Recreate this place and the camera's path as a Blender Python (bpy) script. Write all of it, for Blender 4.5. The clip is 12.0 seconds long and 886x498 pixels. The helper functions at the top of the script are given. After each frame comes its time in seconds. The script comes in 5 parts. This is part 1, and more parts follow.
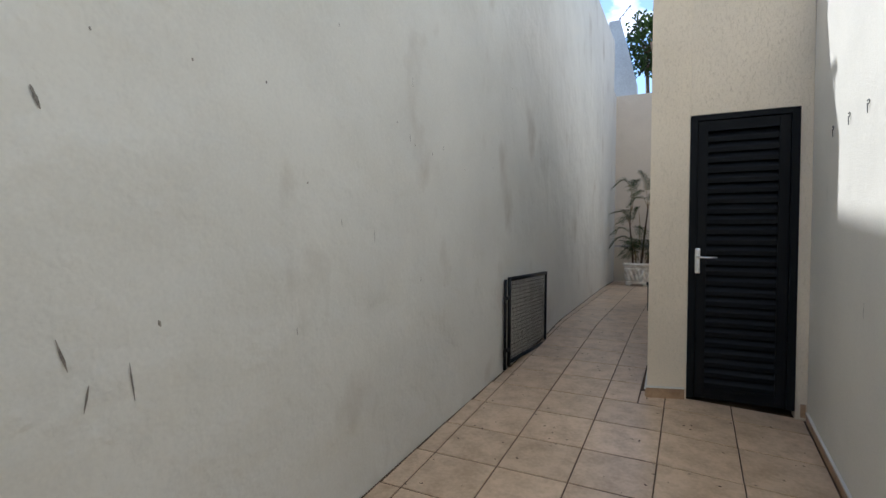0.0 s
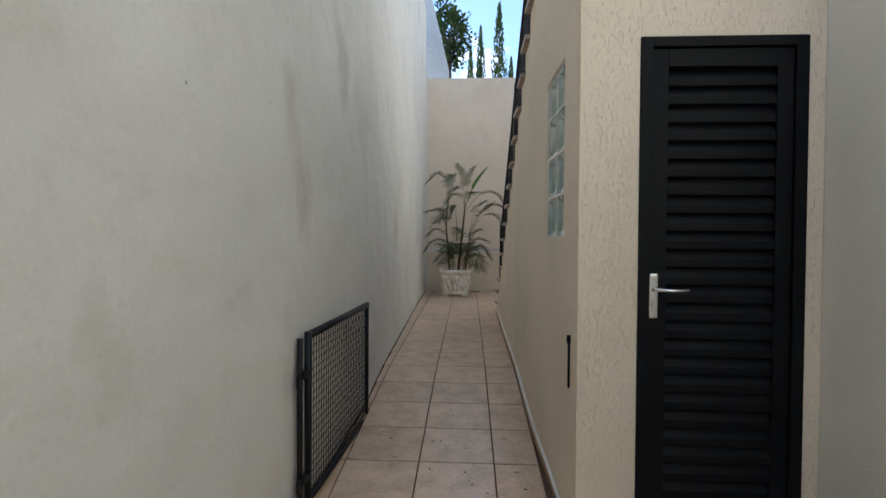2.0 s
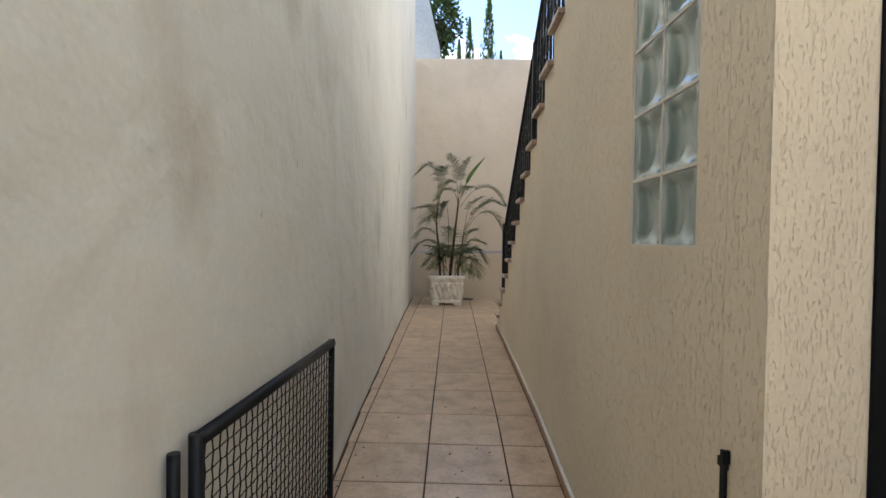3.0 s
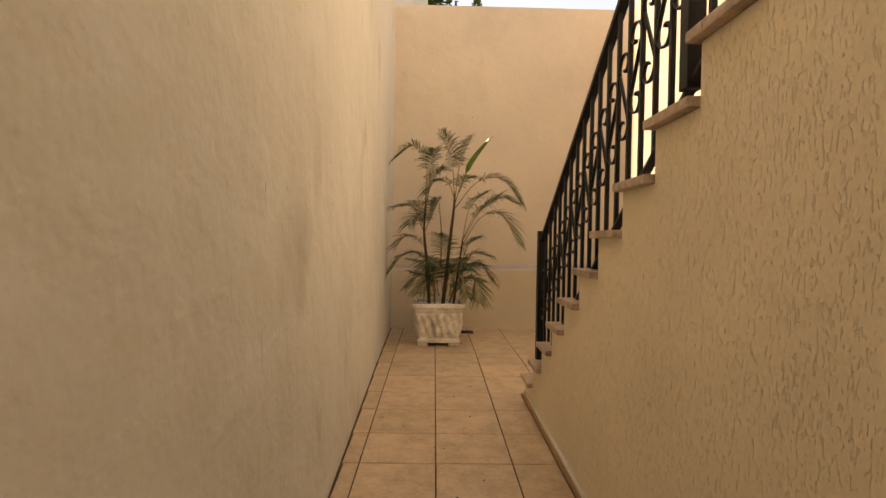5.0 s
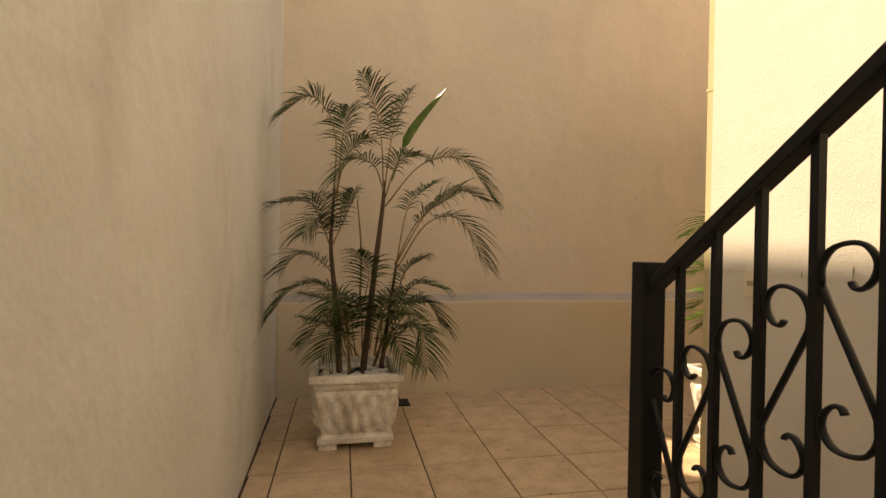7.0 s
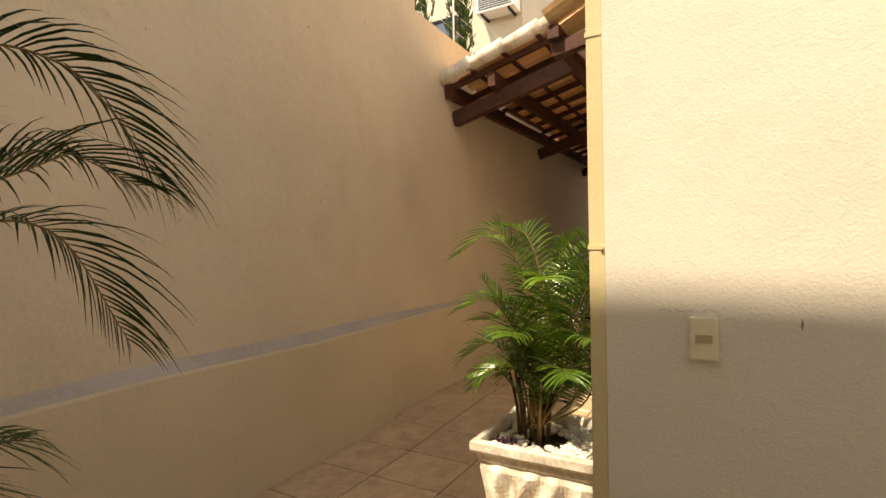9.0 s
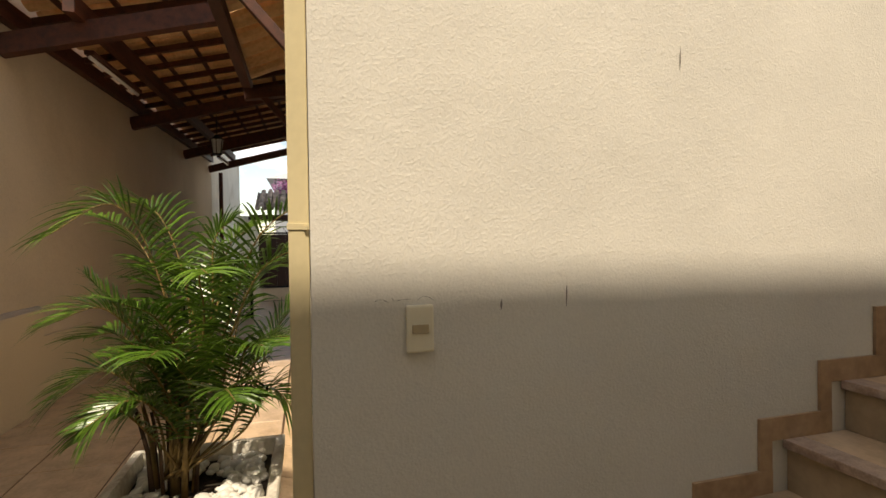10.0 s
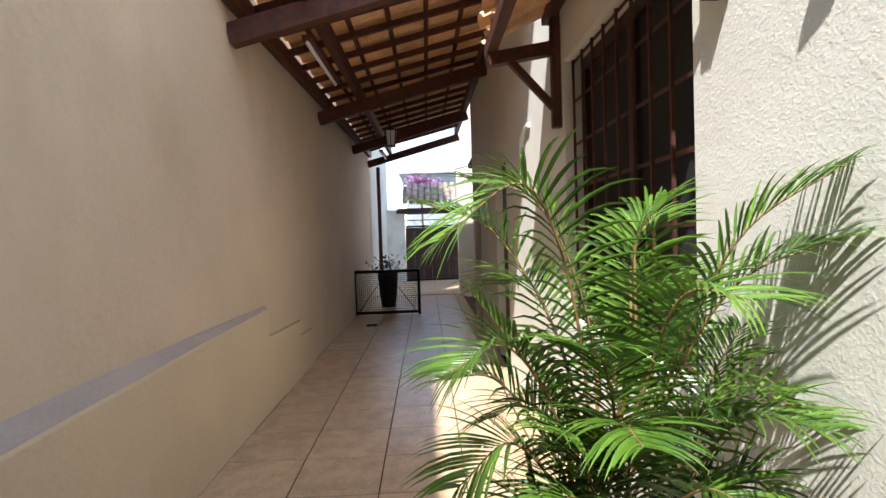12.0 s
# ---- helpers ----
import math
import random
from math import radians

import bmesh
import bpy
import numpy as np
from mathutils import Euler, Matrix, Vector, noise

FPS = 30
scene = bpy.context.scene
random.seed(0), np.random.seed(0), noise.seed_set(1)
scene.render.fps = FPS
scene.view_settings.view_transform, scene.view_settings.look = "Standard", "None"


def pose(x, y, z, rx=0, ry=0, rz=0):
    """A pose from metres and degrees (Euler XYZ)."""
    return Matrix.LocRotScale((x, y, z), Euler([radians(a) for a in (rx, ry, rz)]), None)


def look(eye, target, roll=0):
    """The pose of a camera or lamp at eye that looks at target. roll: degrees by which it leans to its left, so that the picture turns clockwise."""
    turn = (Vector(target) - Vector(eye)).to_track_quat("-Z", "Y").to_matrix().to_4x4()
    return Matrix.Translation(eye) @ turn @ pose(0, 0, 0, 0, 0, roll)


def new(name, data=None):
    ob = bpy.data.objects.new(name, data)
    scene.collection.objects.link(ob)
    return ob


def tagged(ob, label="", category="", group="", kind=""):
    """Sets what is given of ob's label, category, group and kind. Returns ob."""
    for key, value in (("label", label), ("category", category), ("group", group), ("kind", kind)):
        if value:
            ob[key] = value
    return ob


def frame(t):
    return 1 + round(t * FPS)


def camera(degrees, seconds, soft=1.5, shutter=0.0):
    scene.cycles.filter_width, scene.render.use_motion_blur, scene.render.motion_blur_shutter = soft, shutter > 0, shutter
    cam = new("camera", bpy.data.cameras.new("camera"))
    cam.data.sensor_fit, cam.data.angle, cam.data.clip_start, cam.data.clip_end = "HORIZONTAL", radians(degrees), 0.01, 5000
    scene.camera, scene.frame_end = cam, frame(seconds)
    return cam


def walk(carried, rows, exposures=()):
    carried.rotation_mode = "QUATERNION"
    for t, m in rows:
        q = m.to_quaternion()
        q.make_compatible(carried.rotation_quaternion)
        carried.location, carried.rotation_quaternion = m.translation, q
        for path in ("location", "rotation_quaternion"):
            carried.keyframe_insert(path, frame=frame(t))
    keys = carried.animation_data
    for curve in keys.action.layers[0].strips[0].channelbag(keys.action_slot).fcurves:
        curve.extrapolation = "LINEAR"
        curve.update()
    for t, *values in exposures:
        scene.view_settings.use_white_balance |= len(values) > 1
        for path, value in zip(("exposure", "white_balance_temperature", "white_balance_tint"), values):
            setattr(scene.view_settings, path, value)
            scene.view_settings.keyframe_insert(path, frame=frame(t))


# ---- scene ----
cam = camera(84.1, 12.0)
PATH = [
    (0, (0.538, 1.051, 1.179), (-0.363, 2.836, 1.142), 0.5),
    (0.5, (0.332, 1.442, 1.206), (-0.162, 3.38, 1.178), 0.3),
    (1, (0.109, 1.932, 1.231), (-0.206, 3.907, 1.212), 0.4),
    (1.5, (-0.066, 2.502, 1.253), (-0.249, 4.494, 1.229), 0.8),
    (2, (-0.187, 3.069, 1.267), (-0.291, 5.066, 1.231), 0.4),
    (2.5, (-0.295, 3.623, 1.279), (-0.345, 5.622, 1.241), 0.7),
    (3, (-0.334, 4.152, 1.296), (-0.373, 6.151, 1.257), 0.9),
    (3.2, (-0.356, 4.363, 1.339), (-0.386, 6.363, 1.291), 1.1),
    (4.8, (-0.46, 6.218, 1.403), (-0.421, 8.218, 1.373), 0.5),
    (5, (-0.476, 6.417, 1.407), (-0.44, 8.417, 1.376), 1.0),
    (5.5, (-0.508, 6.969, 1.444), (-0.477, 8.969, 1.403), 1.0),
    (6, (-0.563, 7.52, 1.469), (-0.463, 9.517, 1.433), 1.1),
    (6.5, (-0.534, 8.073, 1.505), (-0.297, 10.059, 1.487), 1.1),
    (6.7, (-0.513, 8.295, 1.502), (-0.212, 10.272, 1.493), 1.3),
    (8.3, (-0.559, 9.96, 1.632), (0.568, 11.612, 1.643), -0.6),
    (8.5, (-0.509, 10.124, 1.622), (0.792, 11.643, 1.646), -0.5),
    (8.7, (-0.416, 10.265, 1.626), (1.06, 11.614, 1.654), -0.7),
    (9, (-0.331, 10.439, 1.642), (1.412, 11.42, 1.661), -0.8),
    (9.5, (-0.204, 10.671, 1.637), (1.786, 10.875, 1.638), -1.1),
    (10, (0.015, 10.765, 1.612), (1.941, 10.227, 1.585), -0.8),
    (10.5, (0.197, 10.914, 1.633), (2.107, 10.321, 1.609), -0.2),
    (11, (0.412, 11.243, 1.65), (2.394, 10.975, 1.615), -1.5),
    (11.5, (0.612, 11.42, 1.627), (2.612, 11.41, 1.594), -2.2),
    (12, (0.822, 11.555, 1.648), (2.821, 11.49, 1.595), -1.9),
]
walk(cam, [(t, look(eye, target, roll)) for t, eye, target, roll in PATH], [
    (0, 0.90, 5750, 10), (0.7, 0.88, 5750, 9), (1.5, 0.95, 5800, 9), (2.5, 1.38, 6050, 10), (3.2, 1.55, 6900, 11), (4.8, 1.42, 13500, 25), (5.5, 1.34, 13000, 25),
    (6.5, 1.15, 11000, 19), (8.3, 1.36, 11800, 18), (9.0, 1.06, 9800, 14), (9.5, 0.58, 8900, 13), (10.5, 0.54, 8100, 12), (11.0, 0.78, 8000, 12), (11.5, 1.42, 7500, 12), (12, 1.57, 6200, 11)])

# ---- light ----
SUN_DIR = Vector((1.02, -0.57, -1.79)).normalized()
sun = new("sun", bpy.data.lights.new("sun", "SUN"))
sun.data.energy, sun.data.angle, sun.data.color = 3.3, radians(1.0), (1.0, 0.975, 0.93)
sun.matrix_world = look((0, 0, 20), Vector((0, 0, 20)) + SUN_DIR)
world = bpy.data.worlds.new("world")
scene.world = world
world.use_nodes = True
wt = world.node_tree
bg = wt.nodes["Background"]
sky = wt.nodes.new("ShaderNodeTexSky")
sky.sky_type, sky.sun_disc = "NISHITA", False
sky.sun_elevation = math.asin(-SUN_DIR.z)
sky.sun_rotation = math.atan2(-SUN_DIR.x, -SUN_DIR.y)
sky.air_density, sky.dust_density = 1.0, 0.25
co = wt.nodes.new("ShaderNodeTexCoord")
mp = wt.nodes.new("ShaderNodeMapping")
mp.inputs["Scale"].default_value, mp.inputs["Location"].default_value = (1.0, 1.0, 1.7), (0.0, 0.0, 0.0)
nz = wt.nodes.new("ShaderNodeTexNoise")
nz.inputs["Scale"].default_value, nz.inputs["Detail"].default_value, nz.inputs["Roughness"].default_value = 4.2, 7.0, 0.55
rmp = wt.nodes.new("ShaderNodeValToRGB")
rmp.color_ramp.elements[0].position, rmp.color_ramp.elements[1].position = 0.53, 0.64
mx = wt.nodes.new("ShaderNodeMix")
mx.data_type = "RGBA"
mx.inputs["B"].default_value = (9.5, 9.6, 10.0, 1)
wt.links.new(co.outputs["Generated"], mp.inputs["Vector"])
wt.links.new(mp.outputs["Vector"], nz.inputs["Vector"])
wt.links.new(nz.outputs["Fac"], rmp.inputs["Fac"])
wt.links.new(rmp.outputs["Color"], mx.inputs["Factor"])
wt.links.new(sky.outputs["Color"], mx.inputs["A"])
wt.links.new(mx.outputs["Result"], bg.inputs["Color"])
bg.inputs["Strength"].default_value = 0.15


# ---- materials ----
def mat(name, color, rough=0.7, metal=0.0, var=0.12, scale=2.0, fine=40.0, bump=0.1, dist=0.004, stretch=(1, 1, 1), spec=0.4,
        dark=None, stain=0.0, piece=0.0, island=False, trans=0.0, pits=None, lump=None, sway=None):
    """A surface with two scales of colour variation and a fine relief."""
    m = bpy.data.materials.new(name)
    m.use_nodes = True
    t = m.node_tree
    b = t.nodes["Principled BSDF"]
    b.inputs["Roughness"].default_value, b.inputs["Metallic"].default_value = rough, metal
    b.inputs["Specular IOR Level"].default_value = spec
    tc = t.nodes.new("ShaderNodeTexCoord")
    mp = t.nodes.new("ShaderNodeMapping")
    mp.inputs["Scale"].default_value = stretch
    t.links.new(tc.outputs["Object"], mp.inputs["Vector"])
    if piece and not island:
        off = t.nodes.new("ShaderNodeMath")
        off.operation = "MULTIPLY"
        off.inputs[1].default_value = 41.0
        t.links.new(t.nodes.new("ShaderNodeObjectInfo").outputs["Random"], off.inputs[0])
        t.links.new(off.outputs[0], mp.inputs["Location"])
    n1 = t.nodes.new("ShaderNodeTexNoise")
    n1.inputs["Scale"].default_value, n1.inputs["Detail"].default_value = scale, 5
    n2 = t.nodes.new("ShaderNodeTexNoise")
    n2.inputs["Scale"].default_value, n2.inputs["Detail"].default_value = fine, 4
    t.links.new(mp.outputs["Vector"], n1.inputs["Vector"])
    t.links.new(mp.outputs["Vector"], n2.inputs["Vector"])
    r = t.nodes.new("ShaderNodeValToRGB")
    d = dark or tuple(c * (1 - 2.2 * var) for c in color)
    r.color_ramp.elements[0].color, r.color_ramp.elements[0].position = (*d, 1), 0.3
    r.color_ramp.elements[1].color, r.color_ramp.elements[1].position = (*[min(1, c * (1 + var * 0.6)) for c in color], 1), 0.62
    a = t.nodes.new("ShaderNodeMath")
    a.operation = "MULTIPLY_ADD"
    a.inputs[1].default_value, a.inputs[2].default_value = 0.35, 0.0
    t.links.new(n2.outputs["Fac"], a.inputs[0])
    a2 = t.nodes.new("ShaderNodeMath")
    a2.operation = "MULTIPLY_ADD"
    a2.inputs[1].default_value = 0.68
    t.links.new(n1.outputs["Fac"], a2.inputs[0])
    t.links.new(a.outputs[0], a2.inputs[2])
    t.links.new(a2.outputs[0], r.inputs["Fac"])
    last = r.outputs["Color"]
    if stain:
        n3 = t.nodes.new("ShaderNodeTexNoise")
        n3.inputs["Scale"].default_value, n3.inputs["Detail"].default_value = 1.0, 6
        m3 = t.nodes.new("ShaderNodeMapping")
        m3.inputs["Scale"].default_value = (2.0, 2.0, 1.1)
        t.links.new(tc.outputs["Object"], m3.inputs["Vector"])
        t.links.new(m3.outputs["Vector"], n3.inputs["Vector"])
        r3 = t.nodes.new("ShaderNodeValToRGB")
        r3.color_ramp.elements[0].position, r3.color_ramp.elements[1].position = 0.58, 0.76
        r3.color_ramp.elements[0].color, r3.color_ramp.elements[1].color = (0, 0, 0, 1), (stain, stain, stain, 1)
        t.links.new(n3.outputs["Fac"], r3.inputs["Fac"])
        x = t.nodes.new("ShaderNodeMix")
        x.data_type = "RGBA"
        x.inputs["B"].default_value = (color[0] * 0.62, color[1] * 0.56, color[2] * 0.5, 1)
        t.links.new(r3.outputs["Color"], x.inputs["Factor"])
        t.links.new(last, x.inputs["A"])
        last = x.outputs["Result"]
    if piece:
        src = t.nodes.new("ShaderNodeNewGeometry").outputs["Random Per Island"] if island else t.nodes.new("ShaderNodeObjectInfo").outputs["Random"]
        mr = t.nodes.new("ShaderNodeMapRange")
        mr.inputs["To Min"].default_value, mr.inputs["To Max"].default_value = 1 - piece, 1 + piece
        t.links.new(src, mr.inputs["Value"])
        hs = t.nodes.new("ShaderNodeHueSaturation")
        t.links.new(mr.outputs[0], hs.inputs["Value"])
        t.links.new(last, hs.inputs["Color"])
        last = hs.outputs["Color"]
    pit = None
    if pits:
        sx, sz, lo_, hi_, depth, tone = pits
        m4 = t.nodes.new("ShaderNodeMapping")
        m4.inputs["Scale"].default_value = (sx, sx, sz)
        n4 = t.nodes.new("ShaderNodeTexNoise")
        n4.inputs["Scale"].default_value, n4.inputs["Detail"].default_value, n4.inputs["Distortion"].default_value = 1.0, 3, sway or 0.0
        t.links.new(tc.outputs["Object"], m4.inputs["Vector"])
        t.links.new(m4.outputs["Vector"], n4.inputs["Vector"])
        r4 = t.nodes.new("ShaderNodeValToRGB")
        r4.color_ramp.elements[0].position, r4.color_ramp.elements[1].position = lo_, hi_
        t.links.new(n4.outputs["Fac"], r4.inputs["Fac"])
        pit = r4.outputs["Color"]
        x4 = t.nodes.new("ShaderNodeMix")
        x4.data_type = "RGBA"
        x4.inputs["B"].default_value = (color[0] * 0.62, color[1] * 0.60, color[2] * 0.56, 1)
        f4 = t.nodes.new("ShaderNodeMath")
        f4.operation = "MULTIPLY"
        f4.inputs[1].default_value = tone
        t.links.new(pit, f4.inputs[0])
        t.links.new(f4.outputs[0], x4.inputs["Factor"])
        t.links.new(last, x4.inputs["A"])
        last = x4.outputs["Result"]
    t.links.new(last, b.inputs["Base Color"])
    if bump:
        bp = t.nodes.new("ShaderNodeBump")
        bp.inputs["Strength"].default_value, bp.inputs["Distance"].default_value = bump, dist
        t.links.new(n2.outputs["Fac"], bp.inputs["Height"])
        nrm_ = bp.outputs["Normal"]
        if pit:
            bq = t.nodes.new("ShaderNodeBump")
            bq.invert = True
            bq.inputs["Strength"].default_value, bq.inputs["Distance"].default_value = 1.0, depth
            t.links.new(pit, bq.inputs["Height"])
            t.links.new(nrm_, bq.inputs["Normal"])
            nrm_ = bq.outputs["Normal"]
        for lsc, lo_, hi_, depth in (lump or ()):
            n5 = t.nodes.new("ShaderNodeTexNoise")
            n5.inputs["Scale"].default_value, n5.inputs["Detail"].default_value, n5.inputs["Distortion"].default_value = lsc, 4, 0.1
            t.links.new(tc.outputs["Object"], n5.inputs["Vector"])
            m5 = t.nodes.new("ShaderNodeMapRange")
            m5.inputs["From Min"].default_value, m5.inputs["From Max"].default_value = lo_, hi_
            t.links.new(n5.outputs["Fac"], m5.inputs["Value"])
            b5 = t.nodes.new("ShaderNodeBump")
            b5.inputs["Strength"].default_value, b5.inputs["Distance"].default_value = 1.0, depth
            t.links.new(m5.outputs[0], b5.inputs["Height"])
            t.links.new(nrm_, b5.inputs["Normal"])
            nrm_ = b5.outputs["Normal"]
        t.links.new(nrm_, b.inputs["Normal"])
    if trans:
        tr = t.nodes.new("ShaderNodeBsdfTranslucent")
        t.links.new(last, tr.inputs["Color"])
        ms = t.nodes.new("ShaderNodeMixShader")
        ms.inputs[0].default_value = trans
        t.links.new(b.outputs[0], ms.inputs[1])
        t.links.new(tr.outputs[0], ms.inputs[2])
        t.links.new(ms.outputs[0], t.nodes["Material Output"].inputs["Surface"])
    return m


M_WHITE = mat("painted render off-white", (0.66, 0.64, 0.57), 0.85, var=0.05, scale=1.3, fine=75, bump=0.3, dist=0.002, stain=0.7, lump=((3.2, 0.35, 0.65, 0.010), (13, 0.5, 0.75, 0.0012), (26, 0.55, 0.8, 0.0005)))
M_SAND = mat("sandy paint", (0.66, 0.56, 0.435), 0.85, var=0.06, scale=1.0, fine=60, bump=0.3, dist=0.003, stain=0.25, lump=((5, 0.3, 0.7, 0.006),))
M_CREAM = mat("cream rough paint", (0.725, 0.69, 0.605), 0.85, var=0.05, scale=1.5, fine=105, bump=0.25, dist=0.002, lump=((4, 0.3, 0.7, 0.002), (36, 0.5, 0.8, 0.0005), (125, 0.42, 0.7, 0.00055)))
M_GRAF = mat("scratched render", (0.80, 0.69, 0.525), 0.88, var=0.06, scale=1.5, fine=90, bump=0.35, dist=0.003, pits=(150, 38, 0.59, 0.67, 0.0022, 0.17), sway=0.9, lump=((34, 0.45, 0.75, 0.0012),))
M_PLINTH = mat("yellowish sandy paint", (0.64, 0.54, 0.395), 0.85, var=0.06, scale=1.2, fine=60, bump=0.3, dist=0.004, stain=0.2)
M_LEDGE = mat("weathered cement", (0.45, 0.395, 0.35), 0.9, var=0.08, scale=3, fine=50, bump=0.4, dist=0.003)
M_GREY = mat("grey render", (0.42, 0.44, 0.45), 0.9, var=0.15, scale=1.2, fine=30, bump=0.3)
M_TILE = mat("ceramic floor tile", (0.58, 0.42, 0.27), 0.30, var=0.2, scale=8, fine=45, bump=0.08, dist=0.001, dark=(0.40, 0.27, 0.155), piece=0.07)
M_GROUT = mat("dark grout", (0.10, 0.062, 0.036), 0.95, var=0.3, scale=5, fine=90)
M_SKIRT = mat("ceramic skirting", (0.44, 0.29, 0.17), 0.4, var=0.18, scale=9, fine=40, dark=(0.30, 0.18, 0.10))
M_RISER = mat("beige tile", (0.44, 0.33, 0.21), 0.35, var=0.15, scale=6, fine=35)
M_STONE = mat("pink granite", (0.42, 0.31, 0.235), 0.28, var=0.35, scale=25, fine=160, bump=0.05, dist=0.001, dark=(0.22, 0.14, 0.10))
M_BLACK = mat("black painted steel", (0.008, 0.009, 0.010), 0.45, spec=0.22, var=0.2, scale=6, fine=80, bump=0.08, dist=0.001)
M_DOOR = mat("black door enamel", (0.004, 0.005, 0.006), 0.5, spec=0.15, var=0.25, scale=3, fine=60, bump=0.08, dist=0.001)
M_CHROME = mat("satin chrome", (0.72, 0.72, 0.72), 0.25, metal=1.0, var=0.05, bump=0)
M_WOOD = mat("dark stained timber", (0.088, 0.028, 0.015), 0.6, var=0.3, scale=3, fine=30, bump=0.25, dist=0.002, stretch=(1, 6, 6), dark=(0.03, 0.012, 0.009))
M_WOODY = mat("dark window timber", (0.035, 0.014, 0.009), 0.5, var=0.3, scale=3, fine=30, bump=0.2, dist=0.002, stretch=(6, 6, 1))
M_CLAY = mat("clay roof tile", (0.78, 0.52, 0.29), 0.85, var=0.2, scale=4, fine=40, bump=0.3, dark=(0.54, 0.30, 0.15), piece=0.12, island=True)
M_CLAYOLD = mat("weathered roof tile", (0.34, 0.26, 0.20), 0.9, var=0.4, scale=5, fine=30, bump=0.3, dark=(0.05, 0.045, 0.04), piece=0.25, island=True)
M_POT = mat("weathered white concrete", (0.74, 0.70, 0.61), 0.85, var=0.2, scale=9, fine=60, bump=0.5, dist=0.003, dark=(0.42, 0.33, 0.24))
M_SOIL = mat("soil", (0.035, 0.022, 0.014), 1.0, var=0.4, scale=12, fine=60, bump=1.0, dist=0.01)
M_PEBBLE = mat("white pebbles", (0.72, 0.69, 0.62), 0.6, var=0.08, scale=20, fine=60, piece=0.12, island=True)
M_LEAF = mat("palm leaf", (0.100, 0.185, 0.022), 0.28, var=0.3, scale=4, fine=30, bump=0.1, dist=0.001, dark=(0.022, 0.07, 0.010), spec=0.5, piece=0.5, trans=0.2, island=True)
# Darker copy of the palm leaf, with shade put into its colour.
M_LEAFD = mat("palm leaf darkened for shade", (0.034, 0.060, 0.011), 0.42, spec=0.25, var=0.3, scale=4, fine=30, bump=0.1, dist=0.001, dark=(0.02, 0.034, 0.008), piece=0.3, trans=0.15, island=True)
M_STEM = mat("green-brown cane", (0.24, 0.155, 0.055), 0.6, var=0.3, scale=8, fine=40, bump=0.3)
M_TRUNK = mat("brown cane", (0.10, 0.055, 0.03), 0.7, var=0.3, scale=20, fine=60, bump=0.5)
M_CYP = mat("cypress foliage", (0.045, 0.085, 0.018), 0.8, var=0.4, scale=6, fine=30, bump=0.4, piece=0.4, island=True, trans=0.15)
M_PINK = mat("bougainvillea flowers", (0.36, 0.16, 0.30), 0.7, var=0.3, scale=5, fine=30, piece=0.35, island=True)
M_ROCKER = mat("yellowed plastic", (0.45, 0.36, 0.22), 0.4, var=0.05, bump=0)
M_PURPLE = mat("purple leaves", (0.16, 0.05, 0.12), 0.5, var=0.3, scale=20, piece=0.3, island=True)
M_PLASTIC = mat("ivory plastic", (0.80, 0.73, 0.54), 0.35, var=0.03, bump=0)
M_YELLOW = mat("cream enamelled gutter pipe", (0.66, 0.56, 0.34), 0.45, var=0.06, scale=2, bump=0.04)
M_TUBE = mat("white lamp casing", (0.8, 0.8, 0.8), 0.3, var=0.03, bump=0)
M_GLASSW = mat("lantern glass", (0.75, 0.78, 0.8), 0.15, var=0.03, bump=0)
M_SCAR = mat("dark scrape", (0.25, 0.225, 0.19), 0.9, var=0.4, scale=60, fine=200)
M_ASPHALT = mat("ground", (0.09, 0.085, 0.08), 0.95, var=0.3, scale=1, fine=30)
# Near-black that puts indoor darkness into the colour of inner walls and panes.
M_DARK = mat("near-black for unlit inside", (0.02, 0.018, 0.016), 0.9, var=0.3)
M_BLUE = mat("dark window glass", (0.05, 0.09, 0.16), 0.08, var=0.1, bump=0, spec=0.8)

M_GB = bpy.data.materials.new("glass block")
M_GB.use_nodes = True
t = M_GB.node_tree
b = t.nodes["Principled BSDF"]
b.inputs["Base Color"].default_value = (0.27, 0.35, 0.32, 1)
b.inputs["Roughness"].default_value = 0.07
b.inputs["Transmission Weight"].default_value = 0.25
b.inputs["IOR"].default_value = 1.5


# ---- mesh helpers ----
def box(bm, x0, y0, z0, x1, y1, z1, bev=0.0, m=None):
    vs = [bm.verts.new((x, y, z)) for z in (z0, z1) for x, y in ((x0, y0), (x1, y0), (x1, y1), (x0, y1))]
    fs = [bm.faces.new([vs[i] for i in f]) for f in ((3, 2, 1, 0), (4, 5, 6, 7), (0, 1, 5, 4), (1, 2, 6, 5), (2, 3, 7, 6), (3, 0, 4, 7))]
    if bev:
        es = list({e for f in fs for e in f.edges})
        r = bmesh.ops.bevel(bm, geom=es, offset=bev, segments=2, affect="EDGES", profile=0.6)
        vs = list({v for v in r["verts"]} | {v for v in vs if v.is_valid})
    if m is not None:
        for v in vs:
            v.co = m @ v.co
    return vs


def beam(bm, a, b, w, h, bev=0.0, up=(0, 0, 1)):
    """A bar of width w and height h from a to b."""
    a, b = Vector(a), Vector(b)
    d = (b - a).normalized()
    s = d.cross(Vector(up))
    s = s.normalized() if s.length > 1e-4 else Vector((1, 0, 0))
    u = s.cross(d)
    m = Matrix((( *s, ), (*d,), (*u,))).transposed().to_4x4()
    m.translation = a
    return box(bm, -w / 2, 0, -h / 2, w / 2, (b - a).length, h / 2, bev, m)


